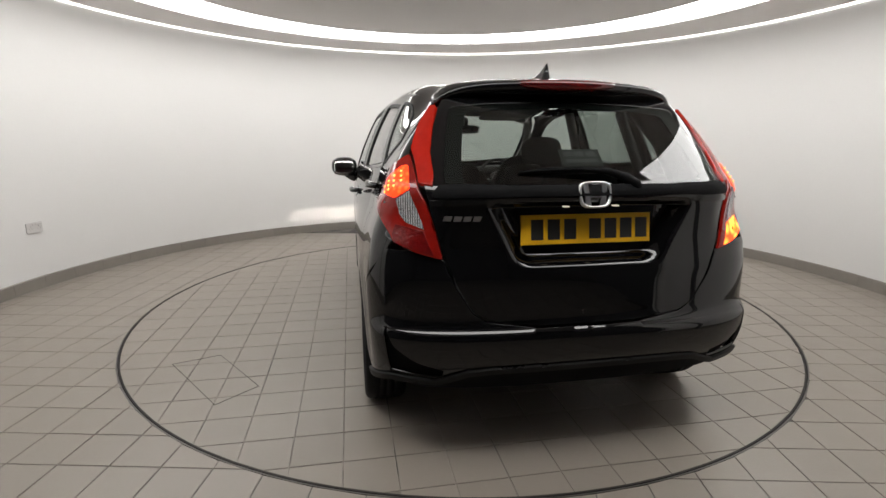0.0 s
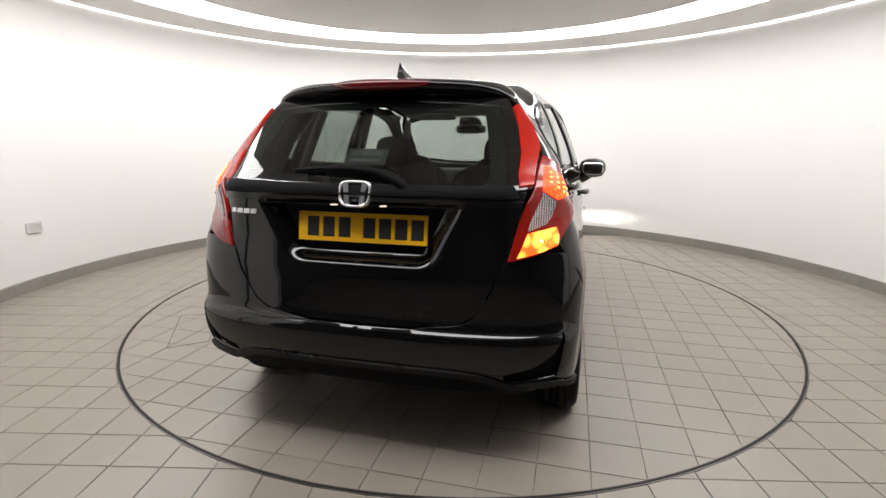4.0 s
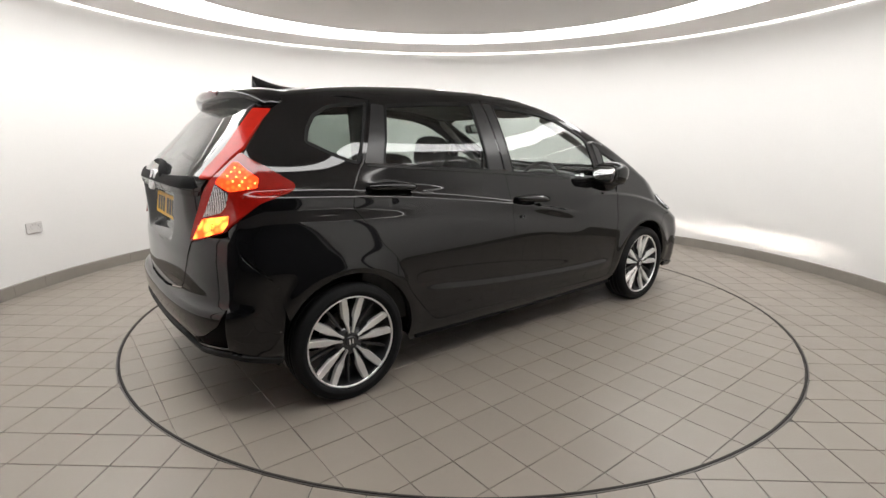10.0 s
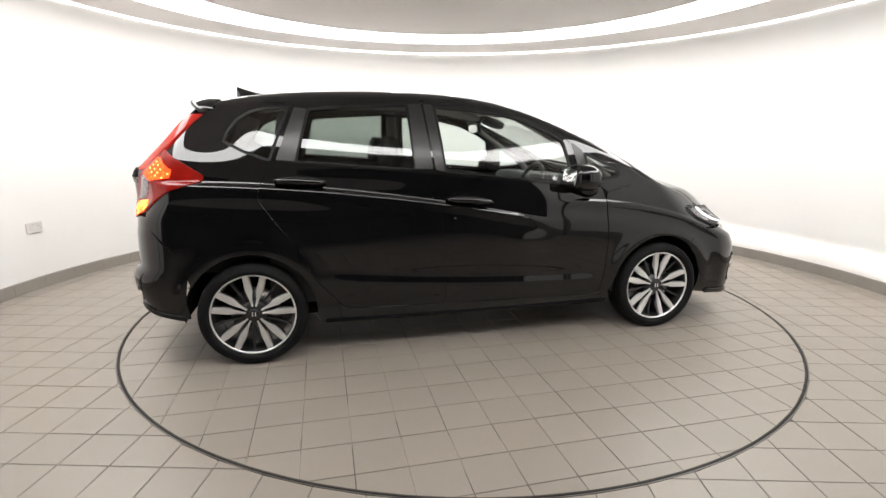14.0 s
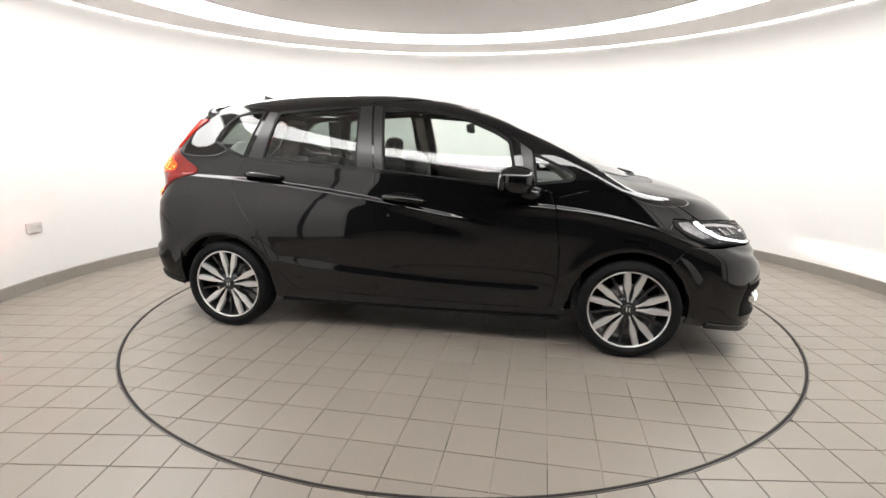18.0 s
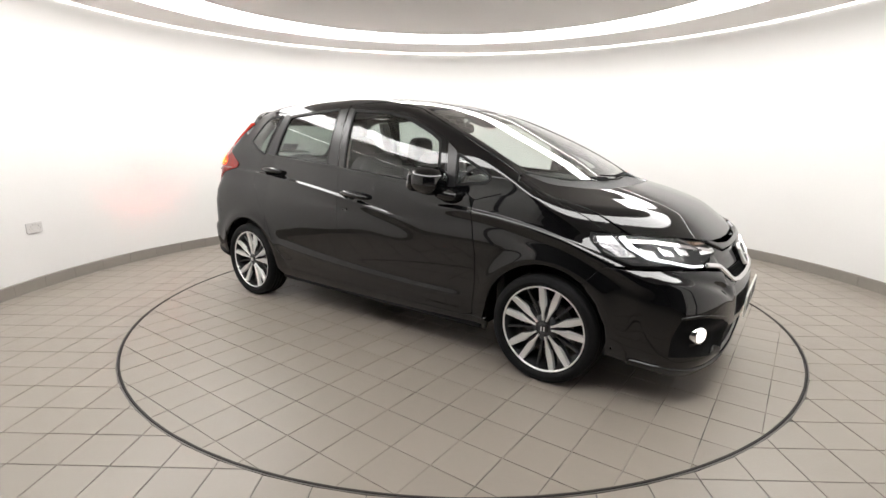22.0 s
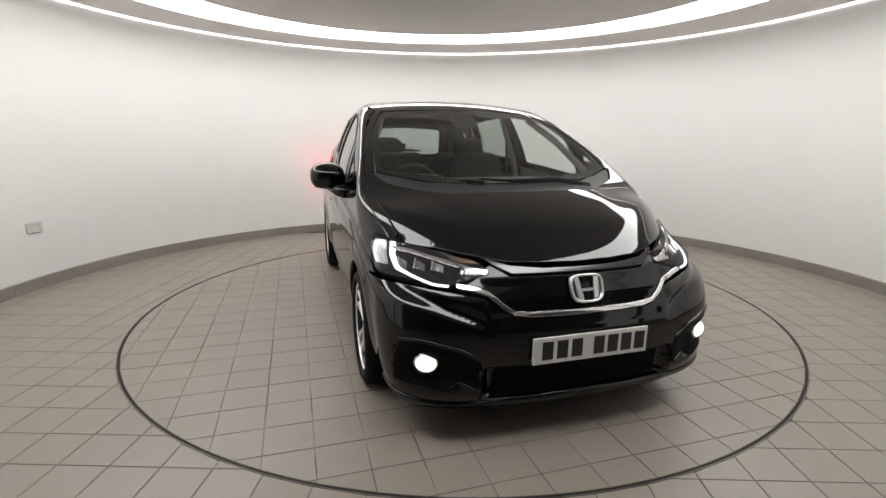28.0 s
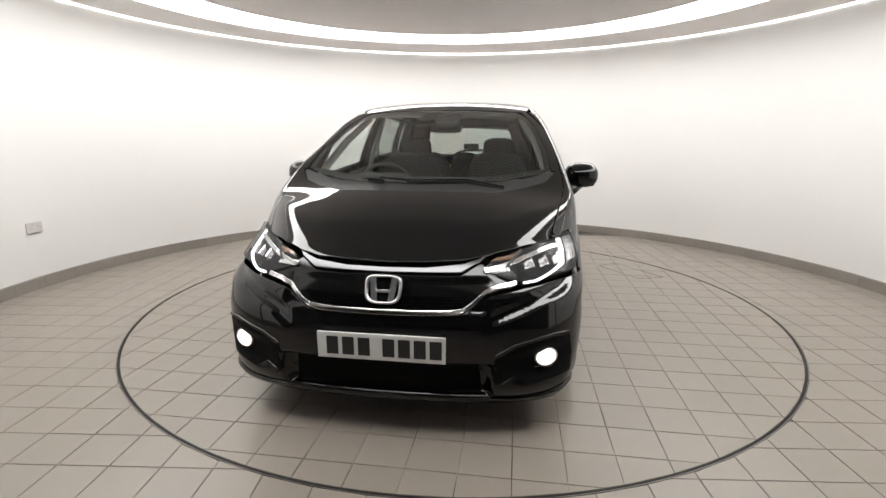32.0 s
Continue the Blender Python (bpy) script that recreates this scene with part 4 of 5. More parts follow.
for s in (-1, 1):
    for yy in (.098,):
        part("plate_light", box(bmesh.new(), -1.874, -1.856, s * yy - .011, s * yy + .011, .984, .988, .001), PLATE_LAMP, hatch, "small lit plate light")
badge(hatch, (-1.889, 0, 1.030), .125, .098, 14, -1)
for i in range(4):
    y0 = .552 - i * .034
    bm = bmesh.new()
    p = onto(*from_rear(np.array([(y0, .941), (y0 - .026, .941), (y0 - .032, .959), (y0 - .006, .959)])))
    lo, hi = [bm.verts.new(v) for v in p], [bm.verts.new(v + np.array((-.004, 0, 0))) for v in p]
    bm.faces.new(hi)
    for k in range(4):
        bm.faces.new((lo[k], lo[(k + 1) % 4], hi[(k + 1) % 4], hi[k]))
    bmesh.ops.recalc_face_normals(bm, faces=bm.faces)
    part("model_badge", bm, SATIN, hatch, "small silver bar of the model badge")
number_plate("rear_plate", Matrix.Translation((-1.842, 0, .898)) @ Matrix.Rotation(math.pi, 4, "Z") @ Matrix.Rotation(radians(-8), 4, "Y"), PLATE_Y, "yellow rear number plate")
# a printed label inside the rear window
lab = part("window_label", skin("window_label", [(-.078, 1.135), (-.078, 1.194), (.086, 1.194), (.086, 1.135)], from_rear, off=-.008, deep=.001, gap=0, r=.002), STICKER, hatch, "dark printed label behind the rear window")
for y0, y1, z0, z1 in ((-.060, -.020, 1.168, 1.186), (-.012, .030, 1.168, 1.186), (.038, .068, 1.168, 1.186), (-.060, .068, 1.146, 1.158)):
    part("print_bar", skin("print_bar", [(y0, z0), (y0, z1), (y1, z1), (y1, z0)], from_rear, off=-.0065, deep=.0006, gap=0, r=.001), STICKER_INK, lab)
# rear wiper
wp = part("rear_wiper", tube([(-1.850, -.19, 1.040), (-1.865, -.17, 1.062), (-1.862, -.13, 1.092), (-1.850, -.06, 1.112), (-1.842, .05, 1.120), (-1.838, .18, 1.116), (-1.832, .27, 1.108)], [.030, .030, .022, .016, .012, .010, .007], 10, .8), PLASTIC, hatch)
part("wiper_blade", tube([(-1.835, -.03, 1.108), (-1.832, .12, 1.106), (-1.824, .27, 1.100)], .006, 8), RUBBER, wp)

# roof spoiler: a wing from the roof to a trailing lip
verts, faces, norms = [], [], []
rows = np.linspace(-.525, .525, 43)
roots = on_top([(-1.38 - .05 * (abs(y) / .525) ** 6, y) for y in rows])
for y, root in zip(rows, roots):
    k = abs(y) / .525
    x_te, z_te = -1.615 + .085 * k ** 2.2 + .03 * k ** 10, 1.452 - .020 * k ** 2 - .050 * k ** 8
    x0 = -1.38 - .05 * k ** 6
    prof = []
    for f in (0, .25, .5, .75, .93, 1.0):
        x = x0 + (x_te - x0) * f
        prof.append((x, (root + .003) * (1 - f) + z_te * f + .012 * math.sin(math.pi * f)))
    prof += [(x_te - .004, z_te - .012), (x_te + .002, z_te - .034 + .012 * k ** 4), (x_te + .03, z_te - .052 + .02 * k ** 4), (x_te + .075, z_te - .060 + .02 * k ** 4)]
    verts += [(x, y, z) for x, z in prof]
n = 10
for i in range(len(rows) - 1):
    faces += [(i * n + k, i * n + k + 1, (i + 1) * n + k + 1, (i + 1) * n + k) for k in range(n - 1)]
faces += [tuple(range(n))[::-1], tuple((len(rows) - 1) * n + k for k in range(n))]
spoiler = part("spoiler", mesh_of("spoiler", verts, faces), PAINT, hatch)
verts, faces = [], []
for y in np.linspace(-.20, .20, 21):
    k = abs(y) / .525
    x_te, z_te, g = -1.615 + .085 * k ** 2.2, 1.452 - .020 * k ** 2, 1 - (abs(y) / .202) ** 4
    verts += [(x_te + .03, y, z_te + .004), (x_te - .003, y, z_te + .005 * g), (x_te - .010, y, z_te - .008), (x_te - .006, y, z_te - .012 - .022 * g), (x_te + .02, y, z_te - .04)]
for i in range(20):
    faces += [(i * 5 + k, i * 5 + k + 1, i * 5 + k + 6, i * 5 + k + 5) for k in range(4)]
faces += [(0, 1, 2, 3, 4)[::-1], tuple(100 + k for k in range(5))]
part("high_brake_light", mesh_of("high_brake_light", verts, faces), LENS_BRAKE, hatch, "dark red unlit high brake light")

# rear bumper: it ends in a blade that steps down beside the corner vents, over a dark diffuser
top = [(-1.934, 0, .541), (-1.931, .205, .543), (-1.917, .400, .565), (-1.898, .449, .598), (-1.870, .504, .698), (-1.846, .545, .800), (-1.80, .66, .830), (-1.74, .74, .830), (-1.70, .78, .740), (-1.61, .825, .640)]
bottom = [(-1.585, .84, .50), (-1.605, .84, .38), (-1.605, .83, .275), (-1.70, .80, .312), (-1.794, .751, .340), (-1.852, .659, .338), (-1.878, .574, .328), (-1.897, .512, .365), (-1.912, .422, .383), (-1.921, .292, .386), (-1.927, 0, .388)]
hb = round_at(-1.0, -1, [(x, y, z) for x, y, z in top[1:] + bottom[:-1]])
out = [(0, .541)] + hb + [(0, .388)] + [(-u, v) for u, v in hb[::-1]]
vents = [round_at(-1.0, -1, [(-1.792, s * .757, .545), (-1.822, s * .722, .470), (-1.862, s * .648, .415), (-1.890, s * .556, .385), (-1.884, s * .566, .352), (-1.868, s * .612, .354), (-1.80, s * .745, .366), (-1.80, s * .752, .45)]) for s in (-1, 1)]
rear_bumper = part("rear_bumper", skin("rear_bumper", out, from_round(-1.0, -1), vents, r=.008, step=.016), PAINT, car)
for s, vent in zip((-1, 1), vents):
    part("bumper_vent", skin("bumper_vent", vent, from_round(-1.0, -1), off=-.024, deep=.006, step=.02, gap=-.012), PLASTIC, rear_bumper, "matt black corner vent")
blade = [(-1.62, .83, .285), (-1.70, .80, .312), (-1.794, .751, .340), (-1.852, .659, .338), (-1.872, .590, .332), (-1.890, .535, .350), (-1.905, .47, .375), (-1.916, .38, .384), (-1.922, .25, .387), (-1.927, 0, .388)]
blade_path = round_at(-1.0, -1, [(x, -y, z) for x, y, z in blade] + blade[::-1][1:])
part("bumper_blade", skin("bumper_blade", band(blade_path, .020), from_round(-1.0, -1), off=.012, deep=.018, step=.02, gap=0, r=.004), RUBBER, rear_bumper, "satin black lower blade")
diff_half = [(-1.912, .422, .388), (-1.89, .50, .368), (-1.87, .57, .335), (-1.80, .70, .335), (-1.75, .745, .300), (-1.80, .60, .262), (-1.84, .30, .255), (-1.85, 0, .255)]
dh = round_at(-1.0, -1, diff_half[:-1])
part("diffuser", skin("diffuser", [(0, .394)] + dh + [(0, .255)] + [(-u, v) for u, v in dh[::-1]], from_round(-1.0, -1), off=-.030, deep=.01), PLASTIC, rear_bumper,
     "black plastic diffuser")

for s in (-1, 1):
    a = 180 - 50 * s
    R = from_slant(a)
    P = lambda pts: slant_at(a, [(x, s * y, z) for x, y, z in pts])
    main = [(-1.646, .633, 1.167), (-1.582, .702, 1.114), (-1.470, .727, 1.040), (-1.468, .735, 1.020), (-1.491, .741, 1.001), (-1.629, .761, .963), (-1.744, .726, .874), (-1.761, .719, .855), (-1.818, .641, .824), (-1.852, .546, .803),
            (-1.828, .566, .897), (-1.795, .597, 1.009), (-1.765, .612, 1.055), (-1.692, .624, 1.125)]
    base_ = onto(*R(np.array(P([(-1.792, .660, .868)]))))
    spot = Vector(base_[0])
    eye_hole = P([(spot.x, abs(spot.y) + .0190 * math.cos(q), spot.z + .0125 * math.sin(q)) for q in np.linspace(0, 2 * math.pi, 17)[:-1]])
    fog_side = s < 0                       # the rear fog lamp is on the driver's side alone
    lamp = part("tail_light", skin("tail_light", P(main), R, [eye_hole] if fog_side else [], off=.010, deep=.012, step=.016, r=.008), LENS_RED, car, "red tail light, lit")
    # unseen dark shell, added to keep the lamp's glow out of the cabin
    part("lamp_housing", skin("lamp_housing", P(main), R, off=-.046, deep=-.055, step=.02, r=.008), INK, lamp)
    part("lit_segment", skin("lit_segment", P([(-1.681, .640, 1.126), (-1.664, .655, 1.125), (-1.614, .718, 1.064), (-1.630, .731, 1.024), (-1.716, .696, 1.013), (-1.751, .637, 1.045)]), R, off=.0125, deep=.006, step=.012, r=.006), LENS_LIT, lamp, "glowing orange-red light segment")
    dots = [(-1.679, .663, 1.102), (-1.672, .689, 1.084), (-1.663, .710, 1.065), (-1.635, .724, 1.043), (-1.694, .664, 1.085), (-1.687, .691, 1.067), (-1.676, .712, 1.050), (-1.709, .665, 1.069), (-1.700, .692, 1.051), (-1.687, .713, 1.037), (-1.663, .728, 1.026)]
    for p, nn_ in zip(*(lambda q: (q, normals(q)))(onto(*R(np.array(P(dots)))))):
        at = Vector(p) + Vector(nn_) * .0125
        part("lamp_point", blob(at, (.0042, .0052, .0048), 1.0, 10), LED_DOT, lamp, "bright lamp point")
    low = P([(-1.807, .605, .900), (-1.732, .705, .915), (-1.742, .716, .880), (-1.757, .708, .853), (-1.800, .652, .833), (-1.843, .574, .814)])
    if fog_side:
        part("lit_segment", skin("lit_segment", low, R, [eye_hole], off=.0125, deep=.006, step=.012, r=.006), LENS_HOT, lamp, "glowing yellow-orange fog light segment")
        # chip deep in a cup, added to throw a red spot on the wall
        cup_m = Matrix.Translation(spot + Vector(normals(base_)[0]) * .011) @ Matrix.Rotation(radians(180), 4, "Z") @ Matrix.Rotation(radians(90), 4, "Y")
        v, f = ring_surface([(.0135, .006), (.0095, .002), (.0095, -.036), (.0003, -.037)], 24, closed=False)
        part("lamp_cup", mesh_of("lamp_cup", [cup_m @ Vector(w) for w in v], f), LENS_HOT, lamp)
        v, f = ring_surface([(.0005, -.034), (.0092, -.034)], 24, closed=False)
        part("lamp_chip", mesh_of("lamp_chip", [cup_m @ Vector(w) for w in v], f), LED, lamp, "bright red lamp chip")
    else:
        part("fog_segment", skin("fog_segment", low, R, off=.0125, deep=.006, step=.012, r=.006), LENS_FOG_OFF, lamp, "dark red unlit segment")
    part("reverse_lens", skin("reverse_lens", P([(-1.753, .640, 1.042), (-1.722, .695, 1.009), (-1.737, .684, .951), (-1.756, .667, .924), (-1.807, .603, .904), (-1.782, .620, .972)]), R, off=.0135, deep=.006, step=.012, r=.005), LENS_CLEAR, lamp, "clear ribbed reverse light")
    up_ = [(-1.550, .522, 1.352), (-1.478, .540, 1.354), (-1.56, .588, 1.27), (-1.632, .626, 1.187), (-1.676, .616, 1.147), (-1.760, .614, 1.066), (-1.790, .558, 1.061), (-1.765, .558, 1.10), (-1.69, .560, 1.177), (-1.62, .546, 1.27)]
    part("tail_light_strip", skin("tail_light_strip", P(up_), R, off=.010, deep=.02, step=.012, r=.006), LENS_STRIP, hatch, "red lens strip beside the rear window")
    # unseen dark sheet, added to hide the strip lens's glowing back
    part("strip_backing", skin("strip_backing", P(up_), R, off=-.012, deep=.002, step=.02, r=.006, gap=-.004), INK, hatch)

# shark-fin aerial
verts, faces = [], []
bases = on_top([(-1.135 - .235 * i / 12, 0) for i in range(13)])
for i in range(13):
    f = i / 12
    x, top_z = -1.135 - .235 * f, .012 + .078 * f ** 1.6
    base = bases[i] - .003
    w = .034 * (1 - .35 * f) * min(1, f * 6 + .15)
    verts += [(x, -w, base), (x - .02 * f * .3, -w * .45, base + top_z * .55), (x - .004, 0, base + top_z), (x - .02 * f * .3, w * .45, base + top_z * .55), (x, w, base)]
for i in range(12):
    faces += [(i * 5 + k, i * 5 + k + 1, i * 5 + k + 6, i * 5 + k + 5) for k in range(4)]
faces.append(tuple(60 + k for k in range(5)))
part("aerial", mesh_of("aerial", verts, faces), GLOSS, car, "black shark-fin aerial")

# ---- door mirrors ----
for s in (-1, 1):
    hm = part("door_mirror", blob((.622, s * .915, 1.012), (.094, .102, .076), .80, 36, 8), PAINT, car)
    part("mirror_face", blob((.550, s * .915, 1.012), (.022, .090, .062), .6, 24, 8), GLOSS, hm)
    part("mirror_glass", blob((.530, s * .915, 1.011), (.004, .078, .050), .5, 24, 8), MIRROR, hm, "mirror glass")
    part("indicator_strip", blob((.640, s * .932, .996), (.066, .080, .006), .6, 24, 4), LAMP_DARK, hm)
    part("mirror_cap_edge", blob((.628, s * .918, .960), (.062, .080, .016), .6, 24, 4), GLOSS, hm)
    part("mirror_foot", tube([(.71, s * .790, .925), (.695, s * .845, .928), (.660, s * .890, .952)], [.070, .058, .045], 18, .7), GLOSS, hm)

# ---- wheels ----
PROFILE_TYRE = [(.222, -.062), (.228, -.078), (.245, -.088), (.270, -.092), (.287, -.084), (.296, -.070), (.2995, -.050), (.2995, -.037), (.292, -.035), (.292, -.029), (.300, -.027), (.300, -.005), (.293, -.003), (.293, .003), (.300, .005),
                (.300, .027), (.292, .029), (.292, .035), (.2995, .037), (.2995, .050), (.296, .070), (.287, .084), (.270, .092), (.262, .0915), (.260, .0935), (.245, .0895), (.228, .078), (.222, .062)]


def turned(profile, n=72):
    v, f = ring_surface(profile, n, closed=False)
    return [(x, -z, y) for x, y, z in v], f          # outer face towards -y


PROFILE_TYRE = [(.222 + (r - .222) * .86, w) for r, w in PROFILE_TYRE]
v, f = ring_surface(PROFILE_TYRE, 80, closed=True)
tyre_me = mesh_of("tyre", [(x, -z, y) for x, y, z in v], f)
v, f = turned([(.226, .064), (.228, .072), (.222, .076), (.216, .070), (.213, .055), (.205, .02), (.20, -.07), (.215, -.085), (.226, -.08)])
rim_me = mesh_of("rim_barrel", v, f)
v, f = turned([(.2285, .070), (.2285, .0745), (.2215, .0785), (.2175, .0745), (.2165, .068)], 80)
lip_me = mesh_of("rim_lip", v, f)
v, f = turned([(.001, .052), (.06, .052), (.075, .035), (.078, .0)], 40)
hub_me = mesh_of("hub", v, f)
v, f = turned([(.001, .0655), (.022, .0655), (.0265, .063), (.028, .058), (.028, .04)], 32)
cap_me = mesh_of("centre_cap", v, f)
v, f = turned([(.055, .0), (.132, .0), (.132, -.022), (.055, -.022)], 48)
disc_me = mesh_of("brake_disc", v, f)


def spoke_mesh(name, r0, r1, w0, w1, y0, y1, thick, lean):
    """A spoke along +x that widens outwards, its face machined flat."""
    vs, fs = [], []
    stations = 9
    for i in range(stations):
        t = i / (stations - 1)
        r = r0 + (r1 - r0) * t
        k = min(1, max(0, (t - .08) / .48))
        w = w0 + (w1 - w0) * k * k * (3 - 2 * k) - .005 * max(0, t - .6) / .4
        yy = y0 + (y1 - y0) * t - .006 * math.sin(math.pi * t)
        mid = lean * (t - .5) * .02
        vs += [(r, -(yy - thick), mid - w * .62), (r, -yy + .002, mid - w / 2), (r, -yy - .0012, mid - w / 2 + .002), (r, -yy - .0012, mid + w / 2 - .002), (r, -yy + .002, mid + w / 2), (r, -(yy - thick), mid + w * .62)]
    for i in range(stations - 1):
        fs += [(i * 6 + k, i * 6 + k + 1, i * 6 + k + 7, i * 6 + k + 6) for k in range(5)]
    fs += [tuple(range(6))[::-1], tuple((stations - 1) * 6 + k for k in range(6))]
    return mesh_of(name, vs, fs, smooth=False)


spoke_face = spoke_mesh("spoke", .044, .220, .010, .034, .062, .070, .016, 0)
spoke_back = spoke_mesh("spoke_back", .030, .217, .016, .036, .052, .060, .035, 0)
web_back = spoke_mesh("web", .060, .214, .010, .014, .040, .050, .02, 0)
nut_me = mesh_of("nut", *turned([(.001, .056), (.006, .056), (.0085, .054), (.0085, .035), (.013, .033)], 12))
bar_me = bpy.data.meshes.new("cap_bar")
bm = box(bmesh.new(), -.003, .003, -.0675, -.0650, -.012, .012)
bm.to_mesh(bar_me)
bm.free()

for wx, s, turn in ((HUB, -1, 82), (-HUB, -1, 86), (HUB, 1, 40), (-HUB, 1, 15)):
    wheel = tagged(new("wheel"), "dark alloy wheel with machined twin spokes")
    wheel.parent = car
    wheel.matrix_local = Matrix.Translation((wx, s * .742, HUB_Z)) @ Matrix.Rotation(0 if s < 0 else math.pi, 4, "Z") @ Matrix.Rotation(radians(-turn), 4, "Y")
    part("tyre", tyre_me, TYRE, wheel)
    part("rim_barrel", rim_me, ALLOY_DARK, wheel)
    part("rim_lip", lip_me, ALLOY, wheel)
    part("hub", hub_me, ALLOY_DARK, wheel)
    part("brake_disc", disc_me, DISC, wheel)
    part("centre_cap", cap_me, ALLOY_DARK, wheel, "dark centre cap")
    for sx in (-.008, .008):
        b = part("cap_bar", bar_me, ALLOY, wheel)
        b.matrix_local = Matrix.Rotation(radians(turn), 4, "Y") @ Matrix.Translation((sx, 0, 0))
    for i in range(5):
        for d in (-12.3, 12.3):
            for name, me, mat in (("spoke", spoke_face, ALLOY), ("spoke_back", spoke_back, ALLOY_DARK)):
                sp = part(name, me, mat, wheel)
                sp.matrix_local = Matrix.Rotation(radians(-(72 * i + d)), 4, "Y")
        wb = part("web", web_back, ALLOY_DARK, wheel)
        wb.matrix_local = Matrix.Rotation(radians(-(72 * i + 36)), 4, "Y")
    for i in range(4):
        nt_ = part("wheel_nut", nut_me, ALLOY_DARK, wheel)
        aa = radians(90 * i + 20)
        nt_.matrix_local = Matrix.Translation((.046 * math.cos(aa), 0, .046 * math.sin(aa)))

# ---- cabin ----
part("floor_pan", box(bmesh.new(), -1.60, 1.85, -.62, .62, .20, .25, .01), PLASTIC, car)
part("floor_side", box(bmesh.new(), -.88, .88, -.79, .79, .195, .30, .01), PLASTIC, car)
part("boot_floor", box(bmesh.new(), -1.76, -1.10, -.60, .60, .50, .54, .01), CABIN, car)
part("bulkhead", box(bmesh.new(), .95, 1.0, -.74, .74, .24, .92, .01), CABIN, car)
part("dashboard", blob((.86, 0, .875), (.28, .735, .10), .45, 40, 6), CABIN, car)
part("instrument_hood", blob((.66, -.37, .965), (.10, .19, .045), .6, 28, 6), CABIN, car)
part("centre_stack", blob((.64, 0, .78), (.06, .16, .17), .4, 24, -12), GLOSS, car)
wheel_m = Matrix.Translation((.50, -.37, .90)) @ Matrix.Rotation(radians(-66), 4, "Y")
v, f = [], []
for i in range(40):
    for k in range(10):
        a_, b_ = 2 * math.pi * i / 40, 2 * math.pi * k / 10
        v.append(wheel_m @ Vector(((.18 + .014 * math.cos(b_)) * math.cos(a_), (.18 + .014 * math.cos(b_)) * math.sin(a_), .014 * math.sin(b_))))
for i in range(40):
    f += [(i * 10 + k, i * 10 + (k + 1) % 10, ((i + 1) % 40) * 10 + (k + 1) % 10, ((i + 1) % 40) * 10 + k) for k in range(10)]
sw = part("steering_wheel", mesh_of("steering_wheel", v, f), CABIN, car, "black steering wheel")
part("steering_boss", blob((.50, -.37, .895), (.04, .085, .075), .6, 24, 24), CABIN, sw)
for yy in (-.11, .11):
    part("steering_spoke", tube([(.50, -.37, .895), (.50, -.37 + yy * 1.6, .90)], .016, 8), CHROME, sw, "silver spoke")
for s in (-1, 1):
    st = part("front_seat", blob((.02, s * .36, .62), (.27, .25, .09), .45, 32, -6), CLOTH, car, "black cloth front seat")
    part("seat_base", box(bmesh.new(), -.18, .22, s * .36 - .2, s * .36 + .2, .30, .56, .02), CABIN, st)
    part("backrest", blob((-.33, s * .36, .82), (.085, .245, .31), .5, 32, 14), CLOTH, st)
    part("headrest", blob((-.455, s * .355, 1.150), (.055, .130, .095), .62, 28, 12), CLOTH, st)
    for q in (-.05, .05):
        part("headrest_post", tube([(-.415, s * .36 + q, 1.02), (-.445, s * .36 + q, 1.12)], .006, 8), CHROME, st)
    part("sun_visor", blob((.27, s * .30, 1.405), (.085, .17, .010), .4, 24, 16), CABIN_PALE, car)
    part("seat_belt", tube([(-.30, s * .66, 1.33), (-.31, s * .66, 1.0), (-.30, s * .66, .6)], .022, 8, .15), CLOTH, car)
bench = part("rear_bench", blob((-.72, 0, .60), (.27, .60, .10), .4, 36, -5), CLOTH, car, "black cloth rear bench")
for y0, hw in ((-.37, .235), (0, .12), (.37, .235)):
    part("backrest", blob((-1.02, y0, .82), (.075, hw, .27), .45, 30, 18), CLOTH, bench)
for y0, hw in ((-.36, .125), (0, .10), (.36, .125)):
    part("headrest", blob((-1.125, y0, 1.045), (.045, hw, .060), .6, 26, 14), CLOTH, bench)
part("headlining", skin("headlining", [(.28, -.50), (.28, .50), (-.4, .53), (-1.30, .48), (-1.30, -.48), (-.4, -.53)], from_top, off=-.035, deep=.008, step=.08, r=.04), CABIN_PALE, car, "grey roof lining")
for s in (-1, 1):
    part("pillar_lining", tube([(.34, s * .535, 1.36), (.60, s * .625, 1.21), (.86, s * .685, 1.04), (.98, s * .70, .94)], .026, 10, .8), CABIN_PALE, car)
    part("pillar_lining", tube([(-.30, s * .60, 1.40), (-.27, s * .71, 1.05), (-.26, s * .75, .8)], .040, 10, .5), CABIN_PALE, car)
    part("pillar_lining", tube([(-1.05, s * .545, 1.37), (-1.09, s * .65, 1.10), (-1.10, s * .70, .9)], .048, 10, .5), CABIN, car)
    part("pillar_lining", tube([(-1.36, s * .47, 1.36), (-1.45, s * .55, 1.22), (-1.56, s * .60, 1.03), (-1.62, s * .62, .85)], .085, 10, .5), CABIN, car)
    part("boot_lining", box(bmesh.new(), -1.70, -1.08, s * .66 - .02, s * .66 + .02, .50, 1.06, .01), CABIN, car)
rm = part("cabin_mirror", blob((.235, 0, 1.305), (.016, .115, .034), .5, 28, -8), CABIN, car, "rear-view mirror")
part("mirror_glass", blob((.218, 0, 1.305), (.003, .108, .029), .5, 24, -8), MIRROR, rm)
part("mirror_stem", tube([(.24, 0, 1.32), (.30, 0, 1.385)], .012, 8), CABIN, rm)
